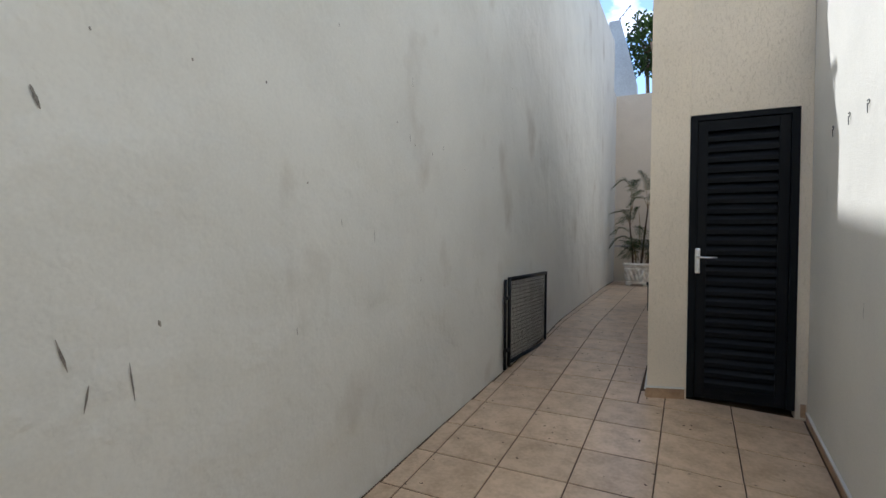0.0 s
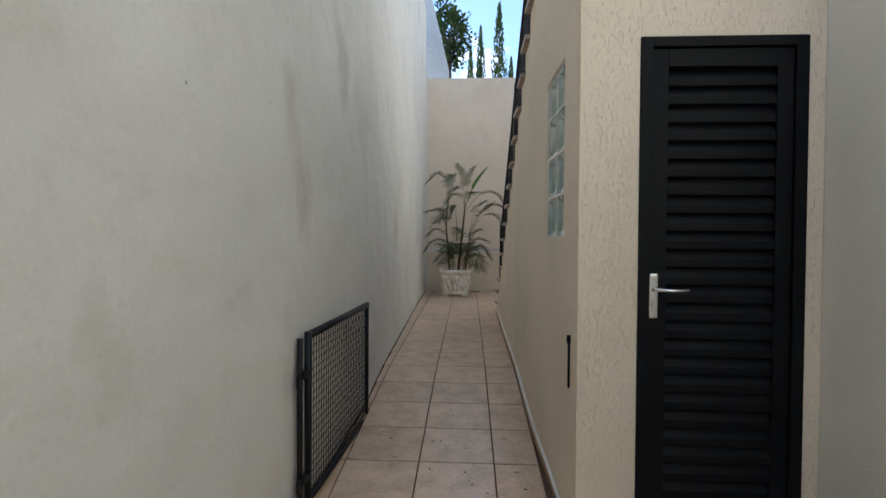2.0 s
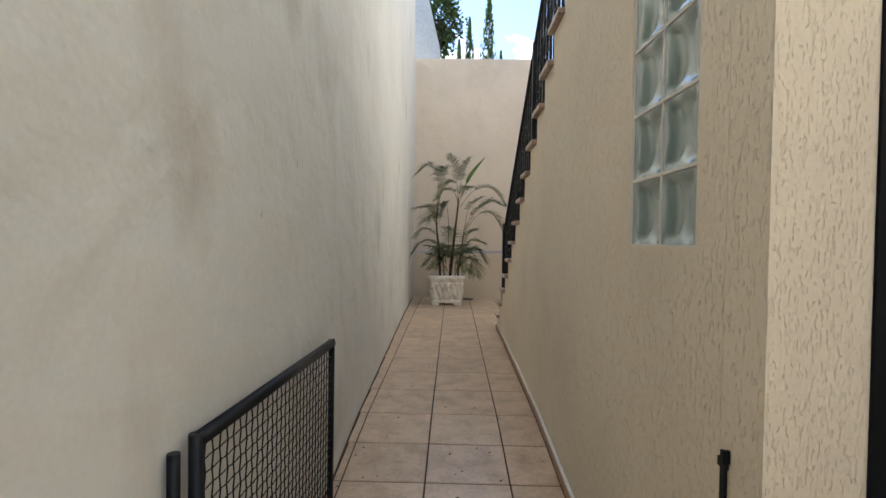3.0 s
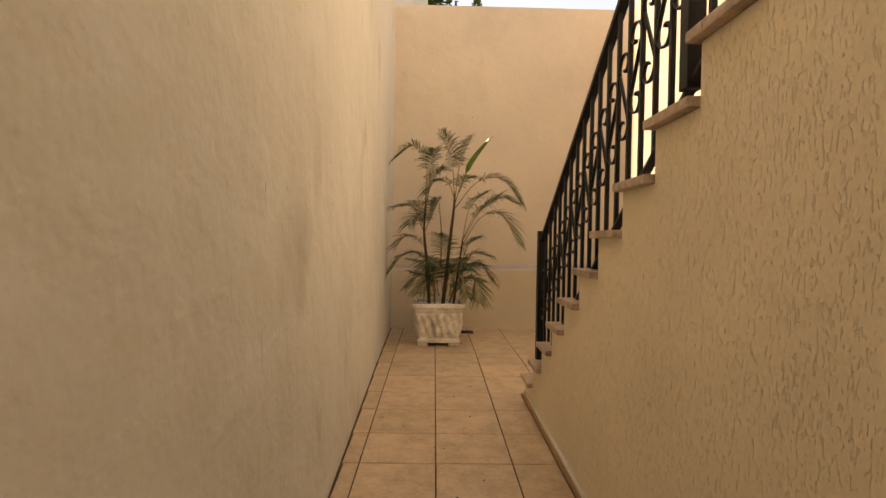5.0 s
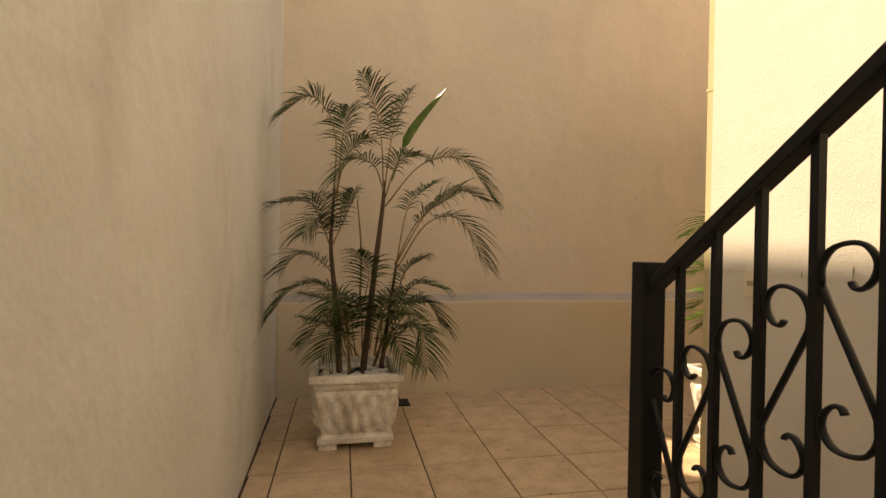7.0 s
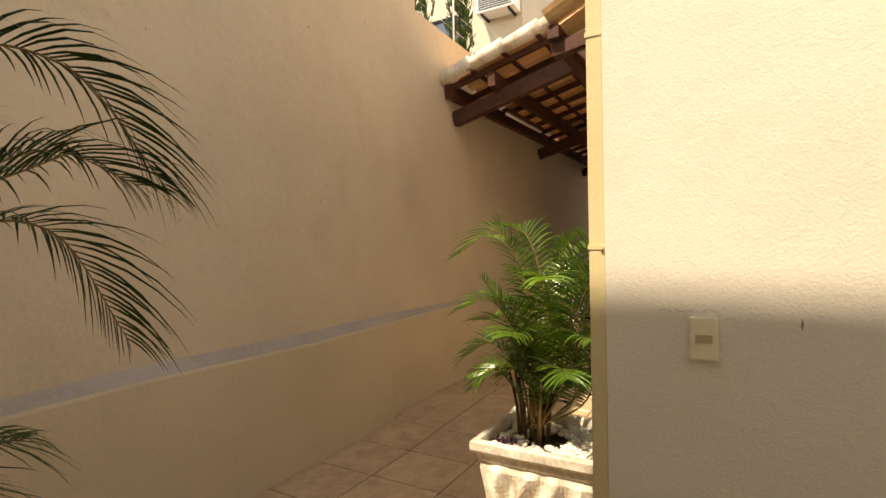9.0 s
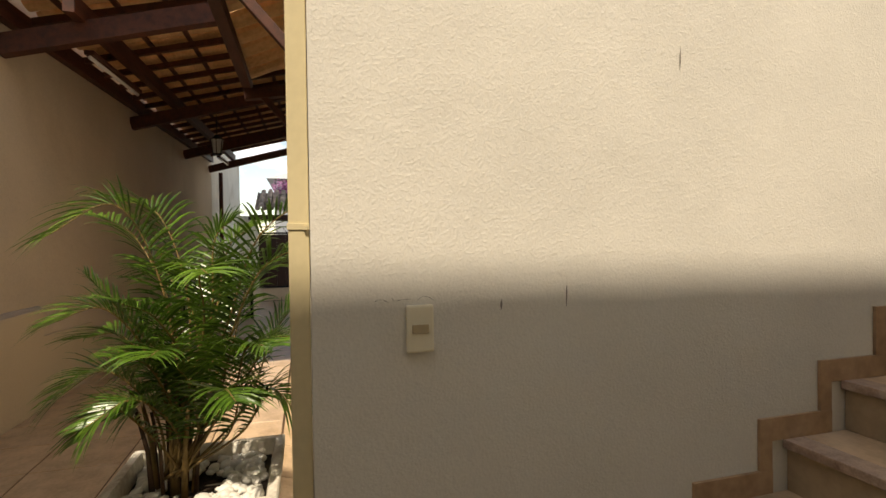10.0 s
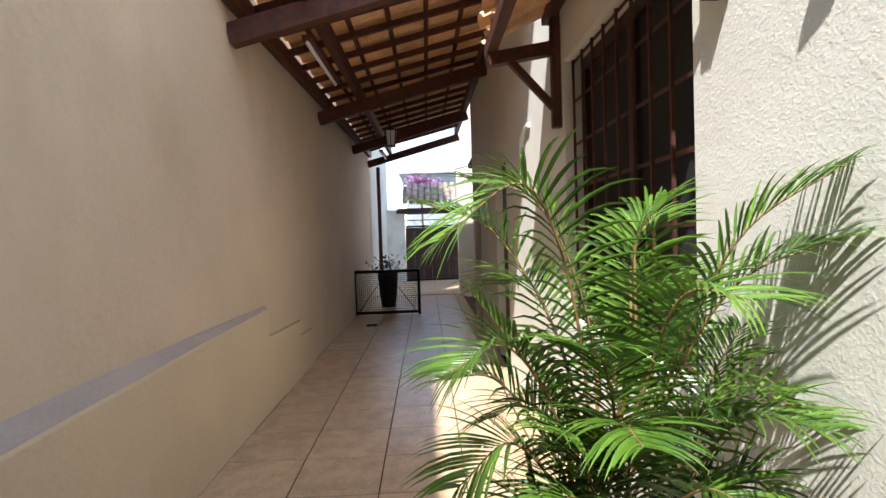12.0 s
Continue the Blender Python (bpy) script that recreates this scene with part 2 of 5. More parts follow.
def tube(bm, pts, r, n=8, taper=None):
    """A round bar through the points."""
    pts = [Vector(p) for p in pts]
    rings = []
    prev = None
    for i, p in enumerate(pts):
        d = (pts[min(i + 1, len(pts) - 1)] - pts[max(i - 1, 0)]).normalized()
        ref = prev if prev is not None else (Vector((0, 0, 1)) if abs(d.z) < 0.9 else Vector((1, 0, 0)))
        s = (ref - d * ref.dot(d)).normalized()
        prev = s
        u = d.cross(s)
        rr = r if taper is None else r + (taper - r) * i / (len(pts) - 1)
        rings.append([bm.verts.new(p + rr * (math.cos(2 * math.pi * k / n) * s + math.sin(2 * math.pi * k / n) * u)) for k in range(n)])
    for a, b in zip(rings, rings[1:]):
        for k in range(n):
            f = bm.faces.new((a[k], a[(k + 1) % n], b[(k + 1) % n], b[k]))
            f.smooth = True
    bm.faces.new(rings[0][::-1])
    bm.faces.new(rings[-1])


def prism(bm, poly, axis, lo, hi):
    """A closed outline carried along an axis: 'z' (x, y), 'x' (y, z) or 'y' (x, z)."""
    def place(p, v):
        return {"z": (p[0], p[1], v), "x": (v, p[0], p[1]), "y": (p[0], v, p[1])}[axis]
    a = [bm.verts.new(place(p, lo)) for p in poly]
    b = [bm.verts.new(place(p, hi)) for p in poly]
    n = len(poly)
    bm.faces.new(a[::-1])
    bm.faces.new(b)
    for i in range(n):
        bm.faces.new((a[i], a[(i + 1) % n], b[(i + 1) % n], b[i]))


def part(name, bm, material, parent=None, label="", smooth=False):
    """Links a bmesh as one mesh object under a thing or under a part."""
    bmesh.ops.recalc_face_normals(bm, faces=bm.faces)
    me = bpy.data.meshes.new(name)
    bm.to_mesh(me)
    bm.free()
    me.materials.append(material)
    if smooth:
        for p in me.polygons:
            p.use_smooth = True
    ob = new(name, me)
    if parent is not None:
        ob.parent = parent
    if label:
        ob["label"] = label
    return ob


def thing(name, label, category, group="", at=(0, 0, 0)):
    ob = new(name)
    ob.location = at
    ob.empty_display_size = 0.1
    return tagged(ob, label, category, group)


def setting(name, bm, material, label=""):
    return tagged(part(name, bm, material), label, kind="structure")


def solid(name, b, material, label=""):
    bm = bmesh.new()
    box(bm, *b)
    return setting(name, bm, material, label)


# ---- plan ----
def zf(x, y):
    """The height of the sloping paving."""
    if y < 6.845:
        z = 0.095 * (y - 5.1)
    elif y < 7.235:
        z = 0.1658 + (y - 6.845) * 0.0703
    elif y < 11:
        z = 0.19 + (y - 7.1) * 0.024
    else:
        z = 0.283
    if x > 0.3:
        low = z - 0.05 * min(x - 0.3, 1.7)
        yard = 0.283 + float(np.interp(x, (2.5175, 3.3625, 3.785, 5.0525, 7.165, 9.2775), (0.0, 0.034, 0.045, 0.045, 0.03, 0.0)))
        w = min(max((y - 10.54) / 0.405, 0), 1)
        z = low + (yard - low) * w
    return z


def xl(y):
    """The face of the long side wall, which is not quite square to the rest."""
    return float(np.interp(y, (-2.5, 4.3, 6.5, 9.4, BACK_Y), (-1.10, -0.98, -0.90, -0.96, -1.025)))


STAIR_X, HOUSE_X, BACK_Y, HOUSE_Y, PIER_Y = 0.215, 1.27, 12.84, 10.74, 5.17
RISE, GOING, NOSE_Y, NOSE_Z, STEPS = 0.170, 0.2578, 10.038, 0.441, 16


def splay(y):
    """How far the face under the stair leans out towards its front corner."""
    return 0.037 * max(0.0, 6.2 - y) / 1.1

# ---- large structure ----
bm = bmesh.new()
S = 400
vs = [bm.verts.new(p) for p in ((-S, -S, -0.75), (S, -S, -0.75), (S, S, -0.75), (-S, S, -0.75))]
bm.faces.new(vs)
setting("ground", bm, M_ASPHALT, "dark grey ground outside the walls")

bm = bmesh.new()
xs = [-1.3, -0.6, 0.0, 0.3, 0.6, 1.0, 1.4, 1.8, 2.1, 2.5175, 2.94, 3.3625, 3.785, 5.0525, 6, 7.165, 9.2775, 12.4]
ys = [-2.5, 0, 2, 4, 5.1, 6, 6.845, 7.235, 8, 9, 10, 10.54, 10.945, 11.6, 12, 13.0]
grid = {(i, j): bm.verts.new((x, y, zf(x, y) - (0.0105 if 10.4 < y < 11.0 and 0.1 < x < 2.3 else 0.0045))) for i, x in enumerate(xs) for j, y in enumerate(ys)}
for i in range(len(xs) - 1):
    for j in range(len(ys) - 1):
        if xs[i + 1] > 1.85 and ys[j + 1] <= 10:
            continue
        bm.faces.new((grid[i, j], grid[i + 1, j], grid[i + 1, j + 1], grid[i, j + 1]))
r = bmesh.ops.extrude_face_region(bm, geom=list(bm.faces))
for v in r["geom"]:
    if isinstance(v, bmesh.types.BMVert):
        v.co.z -= 0.15
FLOOR = setting("floor", bm, M_GROUT, "sloping mortar bed with dark joints under beige tiles")

bm = bmesh.new()
WY = [-2.5, 0, 2, 4.0, 5.0, 6.0, 6.5, 7.0, 8.0, 9.4, 11, 12.38]
prism(bm, [(xl(y), y) for y in WY] + [(-1.3, 12.38), (-1.4, -2.5)], "z", -0.9, 5.05)
for v in bm.verts:
    if v.co.z > 1:
        v.co.z = 4.80 + (v.co.y + 2.5) * 0.050
WALL_SIDE = setting("wall_side", bm, M_WHITE, "tall off-white painted wall with scrapes and faint stains")

bm = bmesh.new()
prism(bm, [(xl(12.38), 12.381), (xl(BACK_Y), BACK_Y), (-1.3, BACK_Y), (-1.3, 12.381)], "z", -0.9, 4.47)
setting("wall_side_end", bm, M_WHITE, "lower end of the off-white painted side wall")
bm = bmesh.new()
prism(bm, [(-1.4, -0.9), (12.4, -0.9), (12.4, 3.93), (3.47, 3.88), (3.47, 4.47), (-1.02, 4.47), (-1.4, 4.47)], "y", BACK_Y, BACK_Y + 0.18)
setting("wall_back", bm, M_SAND, "tall sand-coloured painted wall")
bm = bmesh.new()
rings = []
LEDGE = [(-1.02, 0.074, 0.072, 1.045, 0.050), (0.4, 0.074, 0.072, 1.052, 0.055), (1.0, 0.074, 0.072, 1.068, 0.060), (2.1, 0.074, 0.070, 1.062, 0.070),
         (2.6, 0.078, 0.062, 1.076, 0.070), (2.949, 0.084, 0.056, 1.082, 0.068), (2.951, 0.034, 0.054, 1.082, 0.068), (3.6, 0.034, 0.046, 1.102, 0.052), (4.68, 0.030, 0.034, 1.120, 0.030)]
for x, foot, th, z, hgt in LEDGE:
    prof = [(0.001, -0.3), (foot, -0.3), (foot, 0.40), (th, 0.70), (th, z - 0.012), (th * 0.92, z + 0.004), (0.001, z + 0.004)]
    rings.append([bm.verts.new((x, BACK_Y - d, q)) for d, q in prof])
for a, b in zip(rings, rings[1:]):
    for k in range(len(a)):
        bm.faces.new((a[k], a[(k + 1) % len(a)], b[(k + 1) % len(a)], b[k]))
bm.faces.new(rings[0])
bm.faces.new(rings[-1][::-1])
prism(bm, [(4.681, 0.1), (5.66, 0.1), (5.66, 0.868), (4.681, 0.90)], "y", BACK_Y - 0.030, BACK_Y - 0.001)
prism(bm, [(5.661, 0.1), (6.18, 0.1), (6.18, 0.70), (5.661, 0.715)], "y", BACK_Y - 0.024, BACK_Y - 0.001)
setting("plinth", bm, M_PLINTH, "sand-coloured thickened wall base")
bm = bmesh.new()
rings = []
for x, foot, th, z, hgt in LEDGE:
    prof = [(0.001, z + 0.005), (th * 0.915, z + 0.005), (th * 0.45, z + hgt * 0.55), (0.012, z + hgt * 0.88), (0.001, z + hgt)]
    rings.append([bm.verts.new((x, BACK_Y - d, q)) for d, q in prof])
for a, b in zip(rings, rings[1:]):
    for k in range(5):
        bm.faces.new((a[k], a[(k + 1) % 5], b[(k + 1) % 5], b[k]))
bm.faces.new(rings[0])
bm.faces.new(rings[-1][::-1])
setting("ledge", bm, M_LEDGE, "greyish weathered sloping ledge on the sandy wall base")

solid("wall_east", (HOUSE_X, -2.5, -0.9, HOUSE_X + 0.2, HOUSE_Y + 0.014, 6.0), M_CREAM, "cream rough-painted house wall")
# The south wall is unseen, added to close the open end against the sky.
solid("wall_south", (-1.2, -2.7, -0.9, HOUSE_X + 0.2, -2.502, 4.5), M_CREAM, "cream end wall added out of view")
# the wall with window and doors
bm = bmesh.new()
WX0, WX1, WZ0, WZ1 = 2.28, 3.63, 1.15, 2.62
for b in ((HOUSE_X + 0.2, -0.9, WX0, 6.0), (WX0, -0.9, WX1, WZ0), (WX0, WZ1, WX1, 6.0), (WX1, -0.9, 5.75, 6.0), (5.75, 2.45, 6.5, 6.0), (6.5, -0.9, 8.2, 6.0), (8.2, 2.5, 9.0, 6.0), (9.0, -0.9, 9.25, 6.0)):
    box(bm, b[0], HOUSE_Y - 0.18, b[1], b[2], HOUSE_Y, b[3])
setting("wall_house", bm, M_CREAM, "cream rough-painted sunlit house wall")
# Unseen wall and ceiling, added to close off light behind the openings.
solid("wall_inner", (HOUSE_X + 0.21, HOUSE_Y - 1.4, -0.9, 12.3, HOUSE_Y - 1.2, 6.0), M_DARK, "unseen inside wall, coloured near-black for indoor darkness")
solid("ceiling", (HOUSE_X + 0.21, HOUSE_Y - 1.19, 3.2, 12.3, HOUSE_Y - 0.2, 3.3), M_DARK, "unseen inside ceiling, coloured near-black for indoor darkness")

solid("wall_recess", (9.0, 10.0, -0.9, 13.399, 10.2, 6.0), M_CREAM, "cream end wall added out of view set back past the doors")
# side of the stair, following the steps, and the front with the door
bm = bmesh.new()
SIDE_Y = 5.211
outline = [(SIDE_Y, -0.5), (NOSE_Y - 0.02, -0.5)]
for i in range(STEPS):
    y = NOSE_Y - 0.02 - GOING * i
    outline += [(y, NOSE_Z + RISE * i - 0.031), (y - GOING, NOSE_Z + RISE * i - 0.031)]
TOP = NOSE_Z + RISE * (STEPS - 1) - 0.031
outline += [(SIDE_Y, TOP)]
GBY0, GBY1, GBZ0, GBZ1 = 5.335, 5.74, 1.285, 2.10
# two pieces round the glass blocks
for seg in (
    [(SIDE_Y, -0.5), (GBY0, -0.5), (GBY0, TOP), (SIDE_Y, TOP)],
    [(GBY0, -0.5), (GBY1, -0.5), (GBY1, GBZ0), (GBY0, GBZ0)],
    [(GBY0, GBZ1), (GBY1, GBZ1), (GBY1, TOP), (GBY0, TOP)],
):
    prism(bm, seg, "x", STAIR_X, STAIR_X + 0.14)
rest = [(GBY1, -0.5)] + outline[1:-1]
rest = [p for p in rest if p[0] >= GBY1 - 0.0001]
rest += [(GBY1, TOP)]
rest = [p for q, p in enumerate(rest) if q < 2 or p[0] > 6.2] + [(6.2, max(p[1] for p in rest)), (GBY1, TOP)]
prism(bm, [p for p in rest if p[0] >= 6.1999] + [(6.2, -0.5)], "x", STAIR_X, STAIR_X + 0.14)
prism(bm, [(GBY1, -0.5), (6.1999, -0.5), (6.1999, TOP), (GBY1, TOP)], "x", STAIR_X, STAIR_X + 0.14)
for v in bm.verts:
    if v.co.x < STAIR_X + 0.01:
        v.co.x += splay(v.co.y)
setting("wall_stair", bm, M_GRAF, "beige scratched-render wall under the stair")
bm = bmesh.new()
DX0, DX1 = 0.522, 1.197
prism(bm, [(0.256, 5.08), (DX0, 5.166), (DX0, PIER_Y + 0.12), (0.40, PIER_Y + 0.12), (0.40, 5.21), (0.2483, 5.21)], "z", -0.5, TOP + 0.6)
for b in ((DX0, 2.12, DX1, TOP + 0.6), (DX1, -0.5, HOUSE_X - 0.002, TOP + 0.6)):
    box(bm, b[0], PIER_Y - 0.002, b[1], b[2], PIER_Y + 0.12, b[3])
setting("wall_front", bm, M_GRAF, "beige scratched-render wall round the black door")
# Unseen wall, added near-black in place of the dark behind the door.
solid("wall_behind_door", (STAIR_X + 0.15, 6.6, -0.5, HOUSE_X - 0.003, 6.7, 2.4), M_DARK, "unseen inside wall, coloured near-black for indoor darkness")

# steps
bm = bmesh.new()
for i in range(STEPS):
    y = NOSE_Y - 0.022 - GOING * i
    z0 = zf(0.7, y) - 0.3 if i == 0 else NOSE_Z + RISE * (i - 1) - 0.12
    box(bm, STAIR_X + 0.141, y - GOING - 0.05 if i < STEPS - 1 else PIER_Y + 0.13, z0, HOUSE_X - 0.003, y, NOSE_Z + RISE * i - 0.032)
STAIR = setting("stair", bm, M_RISER, "concrete stair with beige tiled risers")
for i in range(STEPS):
    bm = bmesh.new()
    y = NOSE_Y - GOING * i
    box(bm, STAIR_X - 0.035, y - 0.085, NOSE_Z + RISE * i - 0.030, HOUSE_X - 0.004, y, NOSE_Z + RISE * i, 0.004)
    box(bm, STAIR_X - 0.035, y - GOING - 0.02, NOSE_Z + RISE * i - 0.030, STAIR_X + 0.10, y - 0.086, NOSE_Z + RISE * i, 0.004)
    part("tread_edge", bm, M_STONE, STAIR)
    bm = bmesh.new()
    box(bm, STAIR_X + 0.103, y - GOING - 0.02, NOSE_Z + RISE * i - 0.030, HOUSE_X - 0.004, y - 0.088, NOSE_Z + RISE * i - 0.002, 0.003)
    part("tread_tile", bm, M_TILE, STAIR)

# stepped skirting on the house wall beside the stair, and level skirtings
bm = bmesh.new()
for i in range(STEPS):
    y = NOSE_Y - GOING * i
    z = NOSE_Z + RISE * i
    box(bm, HOUSE_X - 0.012, y - GOING - 0.001 + 0.05, z, HOUSE_X - 0.001, y + 0.05, z + 0.075)
    box(bm, HOUSE_X - 0.012, y + 0.0505, z - RISE + (0.076 if i else -0.4), HOUSE_X - 0.001, y + 0.10, z + 0.075)
SK = tagged(part("baseboard", bm, M_SKIRT), "stepped beige ceramic skirting along the stair", kind="structure")
bm = bmesh.new()
for k in range(19):
    y0 = 5.09 + 0.26 * k
    y1 = min(y0 + 0.258, NOSE_Y - 0.04)
    vs = box(bm, STAIR_X - 0.012, y0, 0, STAIR_X - 0.001, y1, 0.062)
    for v in vs:
        v.co.x += splay(v.co.y)
        v.co.z += zf(0.2, v.co.y) - 0.012
beam(bm, (0.250, 5.071, 0.025), (DX0 - 0.012, 5.157, 0.025), 0.010, 0.09)
box(bm, DX1 + 0.03, PIER_Y - 0.014, -0.02, HOUSE_X - 0.013, PIER_Y - 0.003, 0.07)
for k in range(20):
    y0 = PIER_Y - 0.02 - 0.39 * (k + 1)
    vs = box(bm, HOUSE_X - 0.012, y0, 0, HOUSE_X - 0.002, y0 + 0.387, 0.062)
    for v in vs:
        v.co.z += zf(1.2, v.co.y) - 0.01
tagged(part("baseboard", bm, M_SKIRT), "low beige ceramic skirting", kind="structure")
bm = bmesh.new()
for k in range(19):
    y0 = 5.09 + 0.26 * k
    vs = box(bm, STAIR_X - 0.015, y0, 0.0625, STAIR_X - 0.001, min(y0 + 0.26, NOSE_Y - 0.04), 0.076)
    for v in vs:
        v.co.x += splay(v.co.y) + 0.0015 * math.sin(v.co.y * 17)
        v.co.z += zf(0.2, v.co.y) - 0.012
for k in range(20):
    y0 = PIER_Y - 0.02 - 0.39 * (k + 1)
    for v in box(bm, HOUSE_X - 0.015, y0, 0.0625, HOUSE_X - 0.001, y0 + 0.389, 0.074):
        v.co.z += zf(1.2, v.co.y) - 0.01
beam(bm, (0.250, 5.069, 0.0775), (DX0 - 0.012, 5.155, 0.0775), 0.014, 0.013)
tagged(part("trim", bm, M_CREAM), "thin pale cement bead over the skirting", kind="structure")


# ---- black louvred door ----
def louvre_door():
    d = thing("metal_door", "black painted steel louvred door, closed", "door", at=(DX0, PIER_Y, 0.015))
    w, h = DX1 - DX0, 2.10
    bm = bmesh.new()
    for b in ((0, 0, 0.05, h), (w - 0.05, 0, w, h), (0.05, h - 0.04, w - 0.05, h)):
        box(bm, b[0], -0.012, b[1], b[2], 0.08, b[3], 0.003)
    part("frame", bm, M_DOOR, d)
    bm = bmesh.new()
    a, c = 0.053, w - 0.053
    for b in ((a, 0.004, a + 0.065, h - 0.045), (c - 0.065, 0.004, c, h - 0.045), (a + 0.065, 0.004, c - 0.065, 0.09), (a + 0.065, h - 0.12, c - 0.065, h - 0.045)):
        box(bm, b[0], 0.0, b[1], b[2], 0.04, b[3], 0.003)
    leaf = part("leaf", bm, M_DOOR, d)
    n = 25
    z0, z1 = 0.09, h - 0.12
    p = (z1 - z0) / n
    for i in range(n):
        bm = bmesh.new()
        z = z0 + p * i
        prism(bm, [(0.006, z + 0.002), (0.03, z + p * 0.5), (0.03, z + p * 0.5 + 0.006), (0.004, z + 0.012), (-0.001, z + p * 0.48), (0.002, z + p * 0.5), (0.012, z + p * 0.98), (0.036, z + p * 0.98), (0.036, z + 0.002)][:0] or
              [(0.008, z), (0.008, z + p * 0.42), (0.034, z + p * 0.98), (0.038, z + p * 0.98), (0.038, z + p * 0.9), (0.014, z + p * 0.40), (0.014, z)], "x", a + 0.065, c - 0.065)
        part("slat", bm, M_DOOR, leaf)
    bm = bmesh.new()
    box(bm, a + 0.066, 0.0385, z0, c - 0.066, 0.042, z1)
    part("backing", bm, M_DOOR, leaf)
    hd = bmesh.new()
    hx, hz = 0.572 - DX0 + 0.011, 1.045
    box(hd, hx - 0.019, -0.020, hz - 0.115, hx + 0.019, -0.001, hz + 0.075, 0.010)
    plate = part("handle_plate", hd, M_CHROME, leaf, "satin chrome handle plate")
    bm = bmesh.new()
    tube(bm, [(hx, -0.02, hz + 0.01), (hx, -0.055, hz + 0.01)], 0.009)
    tube(bm, [(hx - 0.004, -0.052, hz + 0.01), (hx + 0.06, -0.056, hz + 0.006), (hx + 0.128, -0.054, hz + 0.009)], 0.008)
    part("handle", bm, M_CHROME, leaf, "satin chrome lever handle")
    bm = bmesh.new()
    tube(bm, [(hx, -0.019, hz - 0.055), (hx, -0.034, hz - 0.055)], 0.011, 12)
    part("lock_cylinder", bm, M_CHROME, leaf)


louvre_door()

# ---- glass blocks ----
gbw = thing("glass_block_window", "narrow window of eight wavy clear glass blocks", "window", at=(STAIR_X + splay(GBY0) + 0.001, GBY0, GBZ0))
gbw.rotation_euler = (0, 0, 0.034)
bm = bmesh.new()
for j in range(5):
    z = j * 0.2025
    box(bm, 0.004, 0, z - 0.004, 0.08, GBY1 - GBY0, z + 0.006)
for i in range(3):
    y = i * 0.2
    box(bm, 0.005, y - 0.003 if i else 0, 0, 0.079, y + 0.005, 0.81)
part("mortar", bm, M_CREAM, gbw)
for i in range(2):
    for j in range(4):
        bm = bmesh.new()
        y0, z0 = 0.006 + 0.2 * i, 0.007 + 0.2025 * j
        n = 18
        g = {}
        for a in range(n + 1):
            for c in range(n + 1):
                u, v = a / n, c / n
                e = min(1, 9 * min(u, 1 - u, v, 1 - v))
                w = math.sin(26 * ((u - 0.5) ** 2 - 0.42 * (v - 0.5) ** 2) + 1.3 + 2.2 * (u - 0.5) * (1 if i else -1))
                g[a, c] = bm.verts.new((0.008 + (0.012 + 0.013 * w) * e * (0.6 if e < 1 else 1), y0 + 0.19 * u, z0 + 0.19 * v))
        for a in range(n):
            for c in range(n):
                f = bm.faces.new((g[a, c], g[a + 1, c], g[a + 1, c + 1], g[a, c + 1]))
                f.smooth = True
        box(bm, 0.05, y0, z0, 0.075, y0 + 0.19, z0 + 0.19)
        part("glass_block", bm, M_GB, gbw)

# ---- small mesh gate leaning on the side wall ----
def mesh_panel(name, label, w, h, at, rot, cells=28, mat_=M_BLACK, hinges=True, r=0.017, wire=0.0023):
    g = thing(name, label, "gate", at=at)
    g.rotation_euler = (0, 0, rot)
    bm = bmesh.new()
    tube(bm, [(0, 0, 0), (0, 0, h)], r, 10)
    tube(bm, [(w, 0, 0), (w, 0, h)], r * 0.8, 10)
    tube(bm, [(0, 0, h - r), (w, 0, h - r)], r * 1.1, 10)
    tube(bm, [(0, 0, r + 0.02), (w, 0, r + 0.02)], r, 10)
    part("gate_frame", bm, mat_, g)
    bm = bmesh.new()
    n = int(w / 0.034)
    m_ = int(h / 0.036)
    for i in range(1, n):
        x = w * i / n
        pts = [(x, 0.0016 * (1 if (k + i) % 2 else -1), h * k / m_) for k in range(1, m_)]
        tube(bm, pts, wire, 4)
    for j in range(1, m_):
        z = h * j / m_
        pts = [(w * k / n, 0.0016 * (-1 if (k + j) % 2 else 1), z) for k in range(0, n + 1)]
        tube(bm, pts, wire, 4)
    part("wire_mesh", bm, mat_, g)
    if hinges:
        bm = bmesh.new()
        tube(bm, [(-0.06, 0.015, -0.02), (-0.06, 0.015, h - 0.02)], 0.014, 8)
        part("hinge_post", bm, mat_, g)
        for z in (h * 0.2, h * 0.78):
            bm = bmesh.new()
            box(bm, -0.075, -0.012, z - 0.02, -0.0, 0.01, z + 0.01, 0.002)
            box(bm, -0.105, 0.0, z - 0.05, -0.074, 0.014, z + 0.004, 0.002)
            part("hinge", bm, mat_, g)
    return g


a, c = Vector((-0.905, 5.24, 0)), Vector((-0.858, 6.29, 0))
mesh_panel("mesh_gate", "low black steel gate with woven wire mesh, opened against the wall", (c - a).length, 0.80, (a.x, a.y, 0.05), math.atan2(c.y - a.y, c.x - a.x))
bm = bmesh.new()
LX = STAIR_X + splay(5.19)
beam(bm, (LX - 0.0045, 5.19, 0.64), (LX - 0.0045, 5.19, 0.86), 0.007, 0.018, 0.001)
box(bm, LX - 0.010, 5.177, 0.825, LX - 0.001, 5.205, 0.845)
box(bm, LX - 0.016, 5.173, 0.838, LX - 0.0005, 5.181, 0.866)
lp = part("latch_strip", bm, M_BLACK)
tagged(lp, "short rusty black steel latch strip fixed to the wall", "latch")


